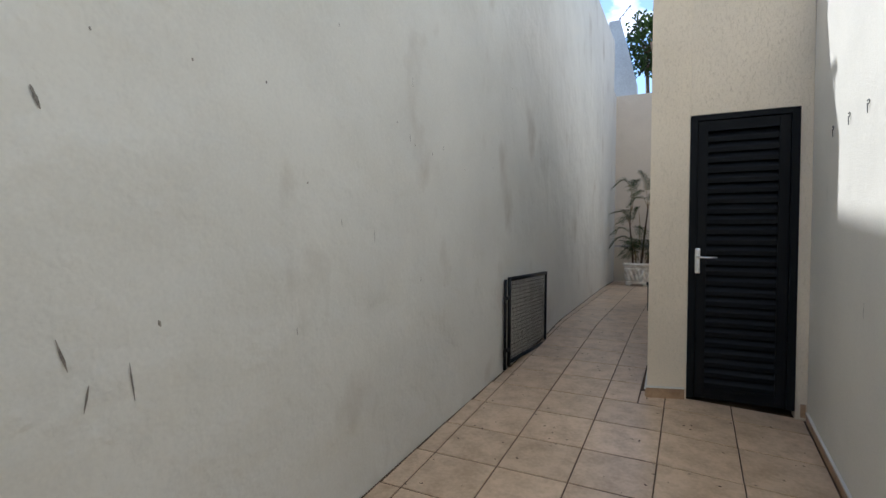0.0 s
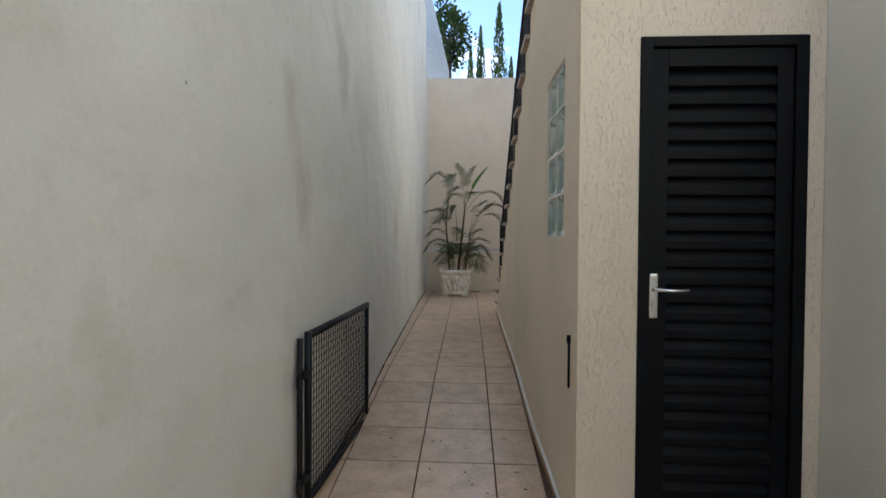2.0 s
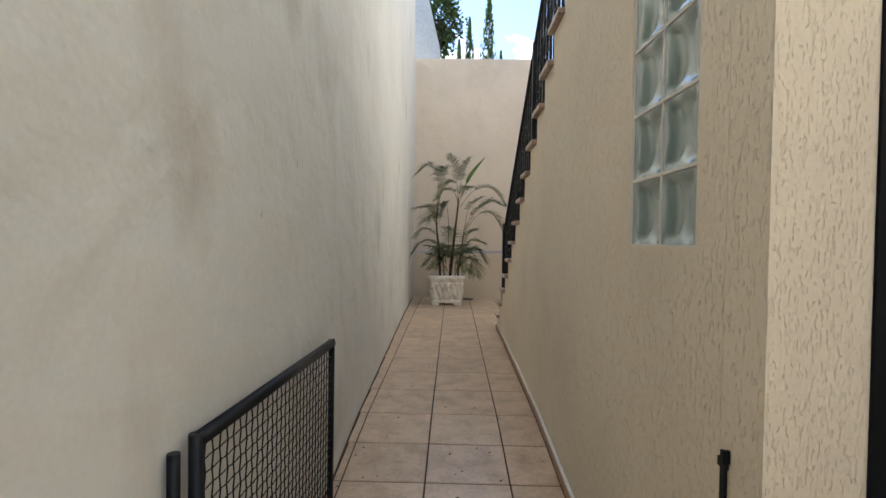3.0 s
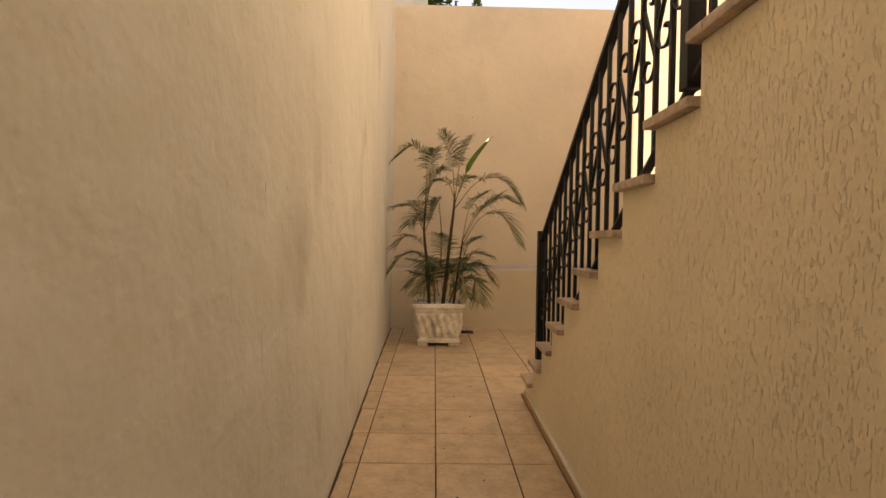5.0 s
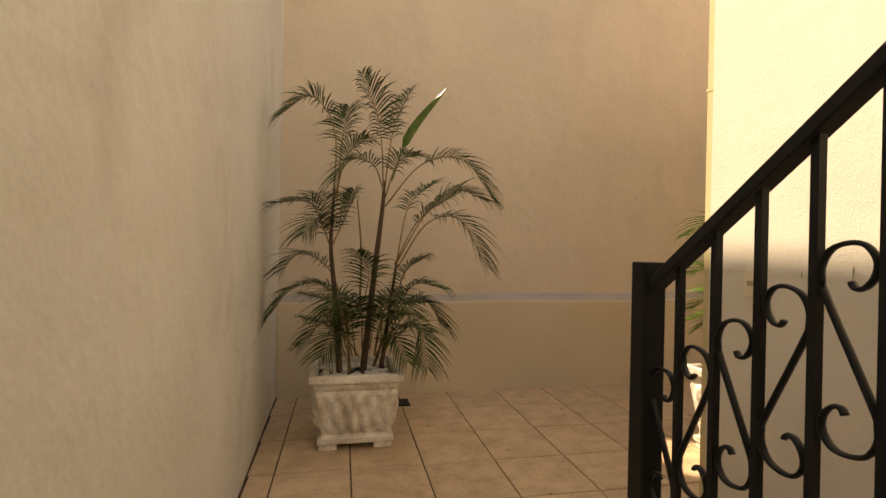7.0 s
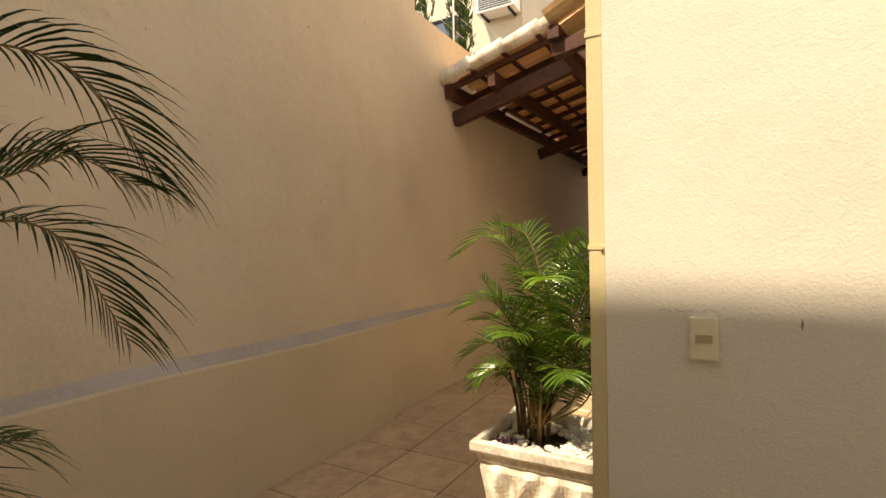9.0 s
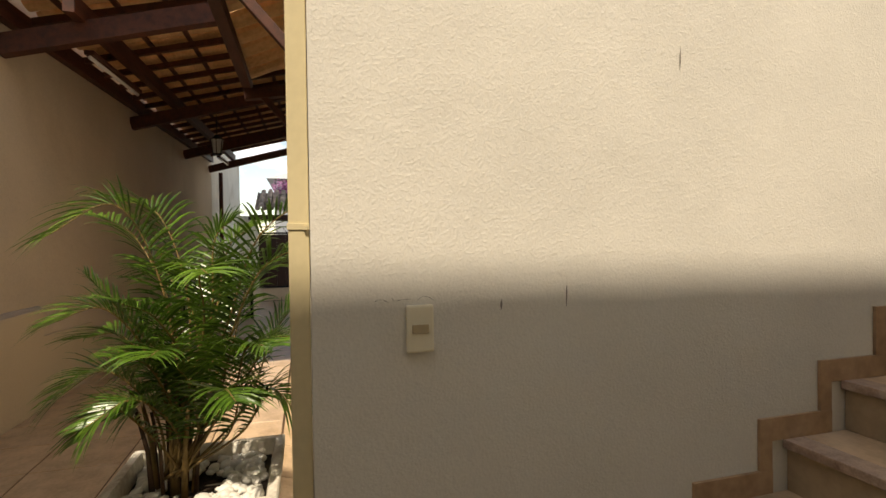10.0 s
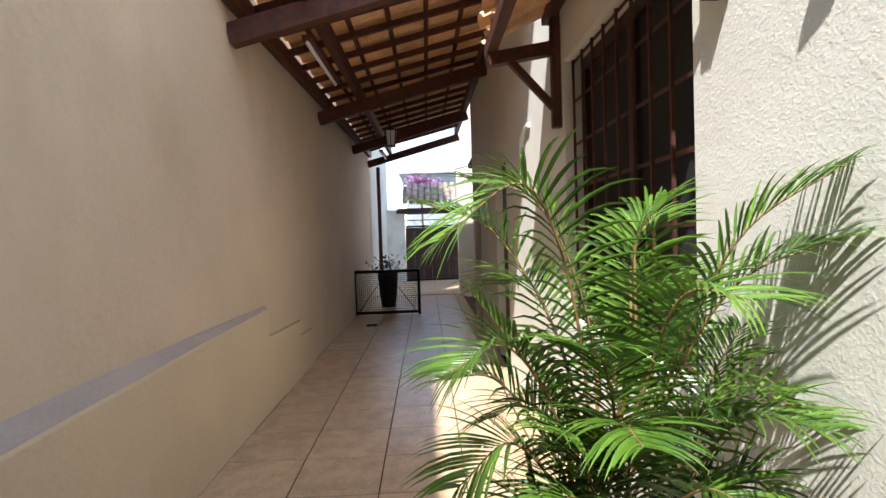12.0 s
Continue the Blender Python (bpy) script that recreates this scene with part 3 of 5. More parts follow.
def bez(pts, n):
    """A smooth line through the points."""
    pts = [Vector(p) for p in pts]
    if len(pts) == 2:
        return [pts[0].lerp(pts[1], i / n) for i in range(n + 1)]
    P = [2 * pts[0] - pts[1]] + pts + [2 * pts[-1] - pts[-2]]
    out = []
    segs = len(pts) - 1
    for i in range(n + 1):
        s = min(i / n * segs, segs - 1e-6)
        k, u = int(s), s - int(s)
        a, b, c, d = P[k:k + 4]
        out.append(0.5 * ((2 * b) + (c - a) * u + (2 * a - 5 * b + 4 * c - d) * u * u + (3 * b - a - 3 * c + d) * u ** 3))
    return out


# ---- stair railing ----
def scroll(bm, y, z, hgt, flip):
    """A flat bar bent to an S, with a curl at either end."""
    s = 1 if flip else -1
    w, h = 0.050, hgt / 2
    half = [(0.05, 0.63), (0.2, 0.57), (0.5, 0.59), (0.78, 0.70), (0.82, 0.84), (0.5, 0.97), (0.0, 1.0), (-0.6, 0.94), (-0.93, 0.78), (-0.93, 0.62), (-0.78, 0.48)]
    pts = [(s * p * w, q * h) for p, q in half]
    allp = pts + [(-p, -q) for p, q in pts[::-1]]
    allp = [(v.x, v.y) for v in bez([(p, q, 0) for p, q in allp], 66)]
    tube(bm, [(0, y + p, z + q) for p, q in allp], 0.0045, 6)


rail = thing("stair_railing", "black wrought-iron stair railing with scrolls between plain bars", "railing")
RX = STAIR_X + 0.05
NY, NZ = 9.775, 1.49


def rail_z(y):
    return NZ - 0.035 + (NY - y) * 0.69


bm = bmesh.new()
tz = NOSE_Z
box(bm, RX - 0.03, NY - 0.03, NOSE_Z, RX + 0.03, NY + 0.03, NZ, 0.004)
part("post", bm, M_BLACK, rail)
bm = bmesh.new()
y_end = PIER_Y + 0.25
beam(bm, (RX, NY - 0.02, rail_z(NY) - 0.03), (RX, y_end, rail_z(y_end) - 0.03), 0.042, 0.028, 0.004)
part("handrail", bm, M_BLACK, rail)
bm = bmesh.new()
beam(bm, (RX, NY - 0.02, rail_z(NY) - 0.915), (RX, y_end, rail_z(y_end) - 0.915), 0.03, 0.014, 0.002)
part("bottom_rail", bm, M_BLACK, rail)
k = 0
y = NY - 0.124
while y > y_end:
    bm = bmesh.new()
    box(bm, RX - 0.008, y - 0.008, rail_z(y) - 0.912, RX + 0.008, y + 0.008, rail_z(y) - 0.04)
    part("baluster", bm, M_BLACK, rail)
    bm = bmesh.new()
    ym = y + 0.0563
    scroll(bm, 0, 0, 0.335, k % 2)
    for v in bm.verts:
        v.co = Vector((RX + v.co.x * 1.9, ym + v.co.y, rail_z(ym) - 0.443 + v.co.z))
    part("scroll", bm, M_BLACK, rail, smooth=True)
    y -= 0.1125
    k += 1
bm = bmesh.new()
box(bm, RX - 0.026, 7.815, rail_z(7.84) - 0.93, RX + 0.026, 7.867, rail_z(7.84) - 0.02, 0.004)
part("post", bm, M_BLACK, rail)


# ---- plants ----
def frond(pts, leaf=0.22, pairs=26, start=0.3, width=0.008, rng=None, droop=0.35, mat_=None, parent=None, fold=0.4):
    """A feather palm leaf: a tapering rib and, on either side, narrow creased leaflets that arch and hang at their tips."""
    rng = rng or random.Random(1)
    line = bez(pts, 40)
    bm = bmesh.new()
    tube(bm, line[::2], 0.0055, 5, 0.0015)
    for f in bm.faces:
        f.material_index = 1
    for i in range(pairs * 2):
        u = start + (1 - start) * ((i // 2) + rng.uniform(-0.25, 0.25)) / (pairs - 1)
        u = min(max(u, 0.02), 0.995)
        k = min(int(u * 40), 39)
        p = line[k].lerp(line[k + 1], u * 40 - k)
        d = (line[k + 1] - line[k]).normalized()
        side = d.cross(Vector((0, 0, 1)))
        side = side.normalized() if side.length > 0.05 else Vector((1, 0, 0))
        up = side.cross(d)
        s = 1 if i % 2 else -1
        q = (u - start) / (1 - start)
        env = max(0.25, math.sin(math.pi * min(1, q * 0.80 + 0.16)) ** 0.6)
        L = leaf * env * rng.uniform(0.85, 1.12)
        way = (side * s + d * (0.40 + 0.85 * q) + up * (fold + rng.uniform(-0.12, 0.12))).normalized()
        nrm = way.cross(d).normalized()
        wd = way.cross(nrm).normalized()
        w = width * (0.65 + 0.35 * env)
        sag = droop * rng.uniform(0.7, 1.4)
        rows = []
        for f, g in ((0.0, 0.35), (0.18, 0.9), (0.42, 1.0), (0.66, 0.72), (0.86, 0.36)):
            c = p + way * (L * (f - 0.10 * sag * f * f)) + Vector((0, 0, -sag * L * f ** 2.3))
            rows.append((bm.verts.new(c - wd * w * g), bm.verts.new(c + nrm * w * g * 0.35), bm.verts.new(c + wd * w * g)))
        tip = bm.verts.new(p + way * L * (1 - 0.1 * sag) + Vector((0, 0, -sag * L)))
        for a, b in zip(rows, rows[1:]):
            bm.faces.new((a[0], b[0], b[1], a[1]))
            bm.faces.new((a[1], b[1], b[2], a[2]))
        bm.faces.new((rows[-1][0], tip, rows[-1][1]))
        bm.faces.new((rows[-1][1], tip, rows[-1][2]))
    me = bpy.data.meshes.new("frond")
    bm.to_mesh(me)
    bm.free()
    me.materials.append(mat_)
    me.materials.append(M_STEM)
    ob = new("frond", me)
    ob.parent = parent
    return ob


def planter(name, label, cx, cy, base, top, wtop, wbot, rot=0.0, seed=1):
    """A square concrete pot on short feet with a moulded rim and wavy folds in relief."""
    t_ = thing(name, label, "plant pot", at=(cx, cy, base))
    t_.rotation_euler = (0, 0, rot)
    h = top - base
    foot = 0.05
    bm = bmesh.new()
    n = 34

    def ring(w, z, wave=0.0, inner=False):
        out = []
        for s in range(4):
            for k in range(n):
                u = k / n * 2 - 1
                f = (z - 0.05) / max(h - 0.15, 0.01)
                fan = u * (2.3 + 0.5 * math.sin(s * 2.1)) + 0.30 * math.sin(4.2 * f + 1.5 * u) + 0.13 * s
                amp = wave * ((1 - abs(math.sin(fan * math.pi))) ** 0.8 + 0.25 * math.sin(u * 19 + f * 9)) * (1 - abs(u) ** 8) * math.sin(math.pi * min(1, max(0, f * 0.86 + 0.12))) ** 0.5
                x, y_ = (u * w / 2), -w / 2 - amp
                for _ in range(s):
                    x, y_ = -y_, x
                out.append(bm.verts.new((x, y_, z)))
        return out
    prof = [(wbot * 1.06, foot - 0.012, 0), (wbot * 1.09, foot - 0.006, 0), (wbot * 1.09, foot + 0.022, 0), (wbot * 1.0, foot + 0.030, 0), (wbot * 0.97, foot + 0.04, 0.0), (wbot * 0.94 + (wtop - wbot) * 0.10, foot + 0.07, 0.036)]
    for q in range(1, 14):
        f = q / 14
        prof.append((wbot + (wtop * 0.9 - wbot) * (0.12 + 0.8 * f ** 1.3), foot + 0.09 + (h - foot - 0.20) * f, 0.040))
    prof += [(wtop * 0.86, h - 0.10, 0.006), (wtop * 0.90, h - 0.085, 0), (wtop * 0.91, h - 0.06, 0), (wtop * 0.98, h - 0.05, 0), (wtop, h - 0.04, 0), (wtop, h - 0.006, 0), (wtop - 0.012, h, 0), (wtop - 0.07, h, 0), (wtop - 0.08, h - 0.01, 0), (wtop - 0.09, h - 0.07, 0)]
    rings = [ring(*p) for p in prof]
    m_ = 4 * n
    for a, b in zip(rings, rings[1:]):
        for k in range(m_):
            bm.faces.new((a[k], a[(k + 1) % m_], b[(k + 1) % m_], b[k]))
    bm.faces.new(rings[0][::-1])
    bm.faces.new(rings[-1])
    for v in bm.verts:
        v.co += Vector((noise.noise(v.co * 14 + Vector((seed, 0, 0))), noise.noise(v.co * 14 + Vector((0, seed, 0))), 0)) * 0.003
    part("body", bm, M_POT, t_)
    for sx in (-1, 1):
        for sy in (-1, 1):
            bm = bmesh.new()
            x, y_ = sx * (wbot / 2 - 0.045), sy * (wbot / 2 - 0.045)
            box(bm, x - 0.055, y_ - 0.055, 0, x + 0.055, y_ + 0.055, foot - 0.013, 0.008)
            part("foot", bm, M_POT, t_)
    bm = bmesh.new()
    w = wtop - 0.10
    g = {}
    for i in range(13):
        for j in range(13):
            x, y_ = (i / 12 - 0.5) * w, (j / 12 - 0.5) * w
            g[i, j] = bm.verts.new((x, y_, h - 0.062 + 0.02 * noise.noise(Vector((x * 9, y_ * 9, seed)))))
    for i in range(12):
        for j in range(12):
            bm.faces.new((g[i, j], g[i + 1, j], g[i + 1, j + 1], g[i, j + 1]))
    part("soil", bm, M_SOIL, t_)
    rng = random.Random(seed)
    bm = bmesh.new()
    for q in range(330):
        x, y_ = rng.uniform(-w / 2 + 0.02, w / 2 - 0.02), rng.uniform(-w / 2 + 0.02, w / 2 - 0.02)
        if math.hypot(x, y_) < 0.09:
            continue
        r_ = rng.uniform(0.010, 0.025)
        mm = Matrix.LocRotScale((x, y_, h - 0.05 + rng.uniform(0, 0.012)), Euler((rng.uniform(-.4, .4), rng.uniform(-.4, .4), rng.uniform(0, 6))), (r_ * rng.uniform(0.9, 1.5), r_, r_ * 0.7))
        bmesh.ops.create_icosphere(bm, subdivisions=1 if r_ < 0.017 else 2, radius=1, matrix=mm)
    st = part("gravel_fill", bm, M_PEBBLE, t_, smooth=True)
    st["kind"] = "stuff"
    return t_


PA = (-0.42, 11.87)
planter("planter", "square weathered white concrete planter with folds in relief, by the wall", PA[0], PA[1], zf(*PA) + 0.0, 0.745, 0.56, 0.42, 0.02, 3)
palm = thing("potted_palm", "tall sparse areca palm in a planter, green fronds darkened as in shade", "plant", at=(PA[0], PA[1], 0.68))
rng = random.Random(11)
inv = Matrix.Translation((-PA[0], -PA[1], -0.68))
TR = [([(-0.51, 0.60), (-0.56, 1.21), (-0.59, 1.53), (-0.575, 1.88)], 0.020, 0.008), ([(-0.38, 0.60), (-0.31, 1.34), (-0.265, 1.78), (-0.26, 1.95)], 0.023, 0.009),
      ([(-0.26, 0.60), (-0.21, 1.03), (-0.16, 1.41)], 0.017, 0.008), ([(-0.45, 0.60), (-0.47, 0.9), (-0.48, 1.05)], 0.012, 0.006), ([(-0.33, 0.60), (-0.25, 0.85), (-0.21, 1.0)], 0.012, 0.006),
      ([(-0.40, 1.1), (-0.40, 1.5), (-0.43, 1.82)], 0.008, 0.004)]
for j, (pts, r0, r1) in enumerate(TR):
    bm = bmesh.new()
    yo = (-0.06, 0.0, 0.05, -0.1, 0.1, -0.02)[j]
    tube(bm, [inv @ Vector((p.x, PA[1] + yo, p.z)) for p in bez([(a, 0, c) for a, c in pts], 14)], r0, 10, r1)
    part("cane", bm, M_TRUNK if j < 3 else M_STEM, palm, smooth=True)
FR = [
    ([(-0.26, 1.85), (-0.30, 2.30), (-0.42, 2.60)], -0.12, 0.24, 24, 0.42), ([(-0.26, 1.85), (-0.20, 2.30), (-0.08, 2.60)], 0.12, 0.22, 24, 0.42),
    ([(-0.58, 1.80), (-0.58, 2.24), (-0.72, 2.44), (-0.91, 2.30)], -0.12, 0.21, 26, 0.45), ([(-0.56, 1.80), (-0.53, 2.24), (-0.49, 2.44)], 0.10, 0.22, 22, 0.45),
    ([(-0.25, 1.78), (-0.02, 2.06), (0.25, 2.10), (0.46, 1.84)], -0.12, 0.24, 30, 0.36), ([(-0.16, 1.38), (0.04, 1.68), (0.28, 1.71), (0.48, 1.40)], 0.10, 0.23, 28, 0.42),
    ([(-0.17, 1.40), (-0.08, 1.80), (0.12, 1.98)], 0.16, 0.2, 22, 0.45), ([(-0.18, 1.40), (-0.03, 1.70), (0.22, 1.88)], -0.15, 0.2, 20, 0.45),
    ([(-0.59, 1.50), (-0.71, 1.77), (-0.94, 1.77)], -0.10, 0.22, 26, 0.2), ([(-0.59, 1.50), (-0.49, 1.74), (-0.45, 1.88)], 0.05, 0.2, 20, 0.25),
    ([(-0.59, 1.50), (-0.67, 1.68), (-0.75, 1.58)], -0.18, 0.18, 18, 0.2), ([(-0.58, 1.52), (-0.62, 1.75), (-0.66, 1.82)], -0.3, 0.2, 18, 0.2),
    ([(-0.48, 0.92), (-0.62, 1.25), (-0.82, 1.24), (-0.95, 1.08)], -0.05, 0.2, 24, 0.35), ([(-0.42, 0.98), (-0.35, 1.34), (-0.43, 1.48)], -0.2, 0.2, 22, 0.35),
    ([(-0.21, 0.92), (-0.07, 1.26), (0.15, 1.25)], -0.10, 0.2, 24, 0.3), ([(-0.21, 0.92), (-0.0, 1.17), (0.17, 0.98)], 0.05, 0.22, 24, 0.3),
    ([(-0.22, 0.86), (-0.04, 1.02), (0.02, 0.76)], -0.2, 0.2, 22, 0.25), ([(-0.48, 0.80), (-0.60, 1.04), (-0.76, 0.90)], -0.12, 0.18, 20, 0.25),
    ([(-0.46, 0.80), (-0.52, 1.15), (-0.70, 1.28)], 0.15, 0.2, 22, 0.3), ([(-0.3, 0.80), (-0.22, 1.12), (-0.10, 1.22)], 0.2, 0.2, 22, 0.3),
    ([(-0.3, 0.80), (-0.27, 1.05), (-0.16, 1.10)], -0.28, 0.2, 22, 0.3), ([(-0.44, 0.80), (-0.50, 1.05), (-0.52, 1.14)], -0.3, 0.2, 22, 0.3),
    ([(-0.26, 0.85), (-0.22, 1.1), (0.02, 1.12)], 0.25, 0.2, 22, 0.3), ([(-0.42, 0.8), (-0.45, 1.1), (-0.38, 1.2)], -0.22, 0.18, 20, 0.3),
    ([(-0.5, 0.8), (-0.58, 1.0), (-0.74, 1.08)], -0.2, 0.18, 22, 0.25), ([(-0.25, 0.8), (-0.14, 1.0), (0.04, 0.98)], -0.18, 0.18, 22, 0.25), ([(-0.4, 0.8), (-0.52, 0.98), (-0.62, 0.86)], -0.26, 0.17, 20, 0.25),
    ([(-0.25, 1.84), (-0.33, 2.04), (-0.47, 2.06), (-0.57, 1.92)], -0.14, 0.2, 22, 0.3), ([(-0.16, 1.42), (0.02, 1.74), (0.22, 1.90), (0.42, 1.84)], -0.06, 0.25, 26, 0.34),
    ([(-0.25, 1.84), (-0.18, 2.06), (-0.06, 2.10)], -0.16, 0.2, 20, 0.35), ([(-0.57, 1.84), (-0.50, 2.10), (-0.38, 2.20)], -0.10, 0.2, 20, 0.4),
    ([(-0.47, 1.05), (-0.60, 1.36), (-0.78, 1.46), (-0.92, 1.34)], 0.12, 0.2, 22, 0.35), ([(-0.2, 1.0), (-0.12, 1.34), (0.02, 1.46)], -0.1, 0.2, 22, 0.35),
    ([(-0.38, 0.85), (-0.40, 1.12), (-0.52, 1.22), (-0.60, 1.12)], -0.32, 0.2, 22, 0.3), ([(-0.33, 0.85), (-0.30, 1.10), (-0.2, 1.20), (-0.08, 1.10)], -0.34, 0.2, 22, 0.3),
    ([(-0.3, 0.8), (-0.2, 0.95), (-0.12, 0.82)], -0.26, 0.17, 20, 0.25), ([(-0.48, 0.85), (-0.56, 1.12), (-0.78, 1.2)], 0.1, 0.19, 22, 0.3), ([(-0.24, 0.85), (-0.1, 1.12), (0.1, 1.14)], 0.1, 0.19, 22, 0.3)]
for pts, dy, lf, pairs, st in FR:
    p3 = []
    for k, (a, c) in enumerate(pts):
        p3.append(inv @ Vector((a, PA[1] + dy * k / (len(pts) - 1), c)))
    # The shade on these fronds is in the leaf colour.
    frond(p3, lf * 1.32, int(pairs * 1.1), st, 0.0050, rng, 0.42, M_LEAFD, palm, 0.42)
bm = bmesh.new()
line = [inv @ p for p in bez([(-0.21, PA[1], 1.95), (-0.09, PA[1] + 0.02, 2.28), (0.15, PA[1] + 0.03, 2.60)], 12)]
rings = []
for i, p in enumerate(line):
    w = 0.004 + 0.026 * math.sin(math.pi * min(1, i / 12 * 0.97 + 0.02)) if i > 4 else 0.006
    rings.append((bm.verts.new(p + Vector((-w * 0.8, 0.004, w * 0.5))), bm.verts.new(p + Vector((0, -0.008, 0))), bm.verts.new(p + Vector((w * 0.8, 0.004, -w * 0.5)))))
for a, c in zip(rings, rings[1:]):
    bm.faces.new((a[0], a[1], c[1], c[0]))
    bm.faces.new((a[1], a[2], c[2], c[1]))
part("spear_leaf", bm, M_LEAF, palm, "unopened bright green spear leaf")

PB = (1.94, 11.15)
planter("planter", "square white concrete planter with folds in relief, full of white pebbles", PB[0], PB[1], zf(*PB), 0.80, 0.57, 0.43, 0.0, 7)
palm2 = thing("potted_palm", "dense bright green areca palm in the sun, in a concrete planter", "plant", at=(PB[0] - 0.02, PB[1] + 0.04, 0.77))
rng = random.Random(5)
for q in range(18):
    a, rr = rng.uniform(0, 6.28), rng.uniform(0.0, 0.07)
    bm = bmesh.new()
    x, y_ = rr * math.cos(a), rr * math.sin(a) + 0.03
    tube(bm, [(x, y_, -0.05), (x * 1.2, 0.03 + (y_ - 0.03) * 1.2, 0.14), (x * 1.7, 0.03 + (y_ - 0.03) * 1.9, rng.uniform(0.28, 0.42))], rng.uniform(0.007, 0.012), 8, 0.005)
    part("cane", bm, M_STEM if q % 3 == 0 else M_TRUNK, palm2, smooth=True)
FB = [
    (1.85, ((11.16, 0.90), (11.23, 1.06), (11.29, 1.04)), 0.17), (1.82, ((11.01, 0.90), (10.95, 1.06), (10.89, 1.06)), 0.17),
    (1.78, ((11.10, 0.92), (11.11, 1.12), (11.13, 1.19)), 0.17), (1.75, ((11.16, 0.98), (11.22, 1.19), (11.29, 1.24)), 0.18),
    (1.78, ((11.04, 1.01), (10.98, 1.21), (10.92, 1.25)), 0.18), (2.02, ((11.13, 0.92), (11.21, 1.09), (11.25, 1.08)), 0.17),
    
    (1.78, ((11.18, 1.35), (11.30, 1.71), (11.49, 1.61)), 0.22), (2.11, ((11.13, 1.32), (11.23, 1.68), (11.40, 1.76)), 0.22),
    (1.78, ((10.99, 1.25), (10.87, 1.50), (10.69, 1.59)), 0.24), (1.80, ((11.23, 1.17), (11.35, 1.38), (11.48, 1.35)), 0.21),
    (1.80, ((11.23, 1.01), (11.35, 1.18), (11.47, 1.12)), 0.20), (1.78, ((11.23, 0.92), (11.33, 1.06), (11.40, 0.99)), 0.16),
    (1.85, ((10.97, 1.06), (10.83, 1.25), (10.68, 1.19)), 0.21), (1.80, ((10.95, 0.92), (10.86, 1.08), (10.77, 1.01)), 0.17),
    (1.60, ((11.07, 1.26), (11.05, 1.49), (11.00, 1.50)), 0.20), (1.63, ((11.13, 1.10), (11.16, 1.25), (11.17, 1.26)), 0.18),
    (1.66, ((11.04, 0.97), (10.99, 1.11), (10.94, 1.10)), 0.17), 
    (2.26, ((11.16, 1.17), (11.23, 1.47), (11.30, 1.47)), 0.22), (2.14, ((11.01, 1.15), (10.94, 1.44), (10.87, 1.49)), 0.22),
    (2.21, ((11.13, 0.98), (11.25, 1.17), (11.35, 1.10)), 0.20),
    (1.94, ((11.06, 1.29), (11.04, 1.59), (10.97, 1.68)), 0.20), (1.90, ((11.16, 1.09), (11.28, 1.30), (11.42, 1.49)), 0.20),
    (1.66, ((11.13, 1.15), (11.18, 1.35), (11.25, 1.42)), 0.19), (1.73, ((11.01, 1.26), (10.89, 1.59), (10.73, 1.73)), 0.21),
    (2.20, ((11.18, 1.26), (11.33, 1.61), (11.52, 1.71)), 0.21), (2.06, ((11.21, 1.04), (11.35, 1.26), (11.49, 1.26)), 0.19), (1.68, ((11.16, 0.95), (11.25, 1.10), (11.35, 1.06)), 0.17),
    (2.09, ((11.06, 1.26), (11.01, 1.56), (10.92, 1.66)), 0.21), (1.66, ((10.99, 1.04), (10.92, 1.24), (10.83, 1.26)), 0.20),
    (1.92, ((11.09, 1.04), (11.10, 1.28), (11.12, 1.40)), 0.18), (2.02, ((10.95, 0.99), (10.85, 1.24), (10.75, 1.37)), 0.20)]
for x, ((y1, z1), (y2, z2), (y3, z3)), lf in FB:
    b0 = Vector((rng.uniform(-0.03, 0.03), 0.03 + rng.uniform(-0.04, 0.04), 0.04))
    dx = x - PB[0]
    pts = [b0] + [Vector((dx * f, y - PB[1], z - 0.74)) for f, y, z in ((0.22, y1, z1), (0.62, y2, z2), (1.0, y3, z3))]
    frond(pts, lf * 1.17, 31, 0.32, 0.0048, rng, 0.30, M_LEAF, palm2, 0.40)
bm = bmesh.new()
for q in range(46):
    p = Vector((-0.15 + rng.gauss(0, 0.02), 0.16 + rng.gauss(0, 0.025), 0.02))
    d = Vector((rng.uniform(-1, 1), rng.uniform(-1, 1), rng.uniform(0.3, 1))).normalized() * rng.uniform(0.03, 0.06)
    s_ = d.cross(Vector((0.3, 0.2, 1))).normalized() * 0.008
    bm.faces.new([bm.verts.new(v) for v in (p, p + d * 0.5 + s_, p + d, p + d * 0.5 - s_)])
hb = thing("small_plant", "tiny purple-leaved plant among the white pebbles", "plant", at=(PB[0], PB[1], 0.74))
part("leaves", bm, M_PURPLE, hb)

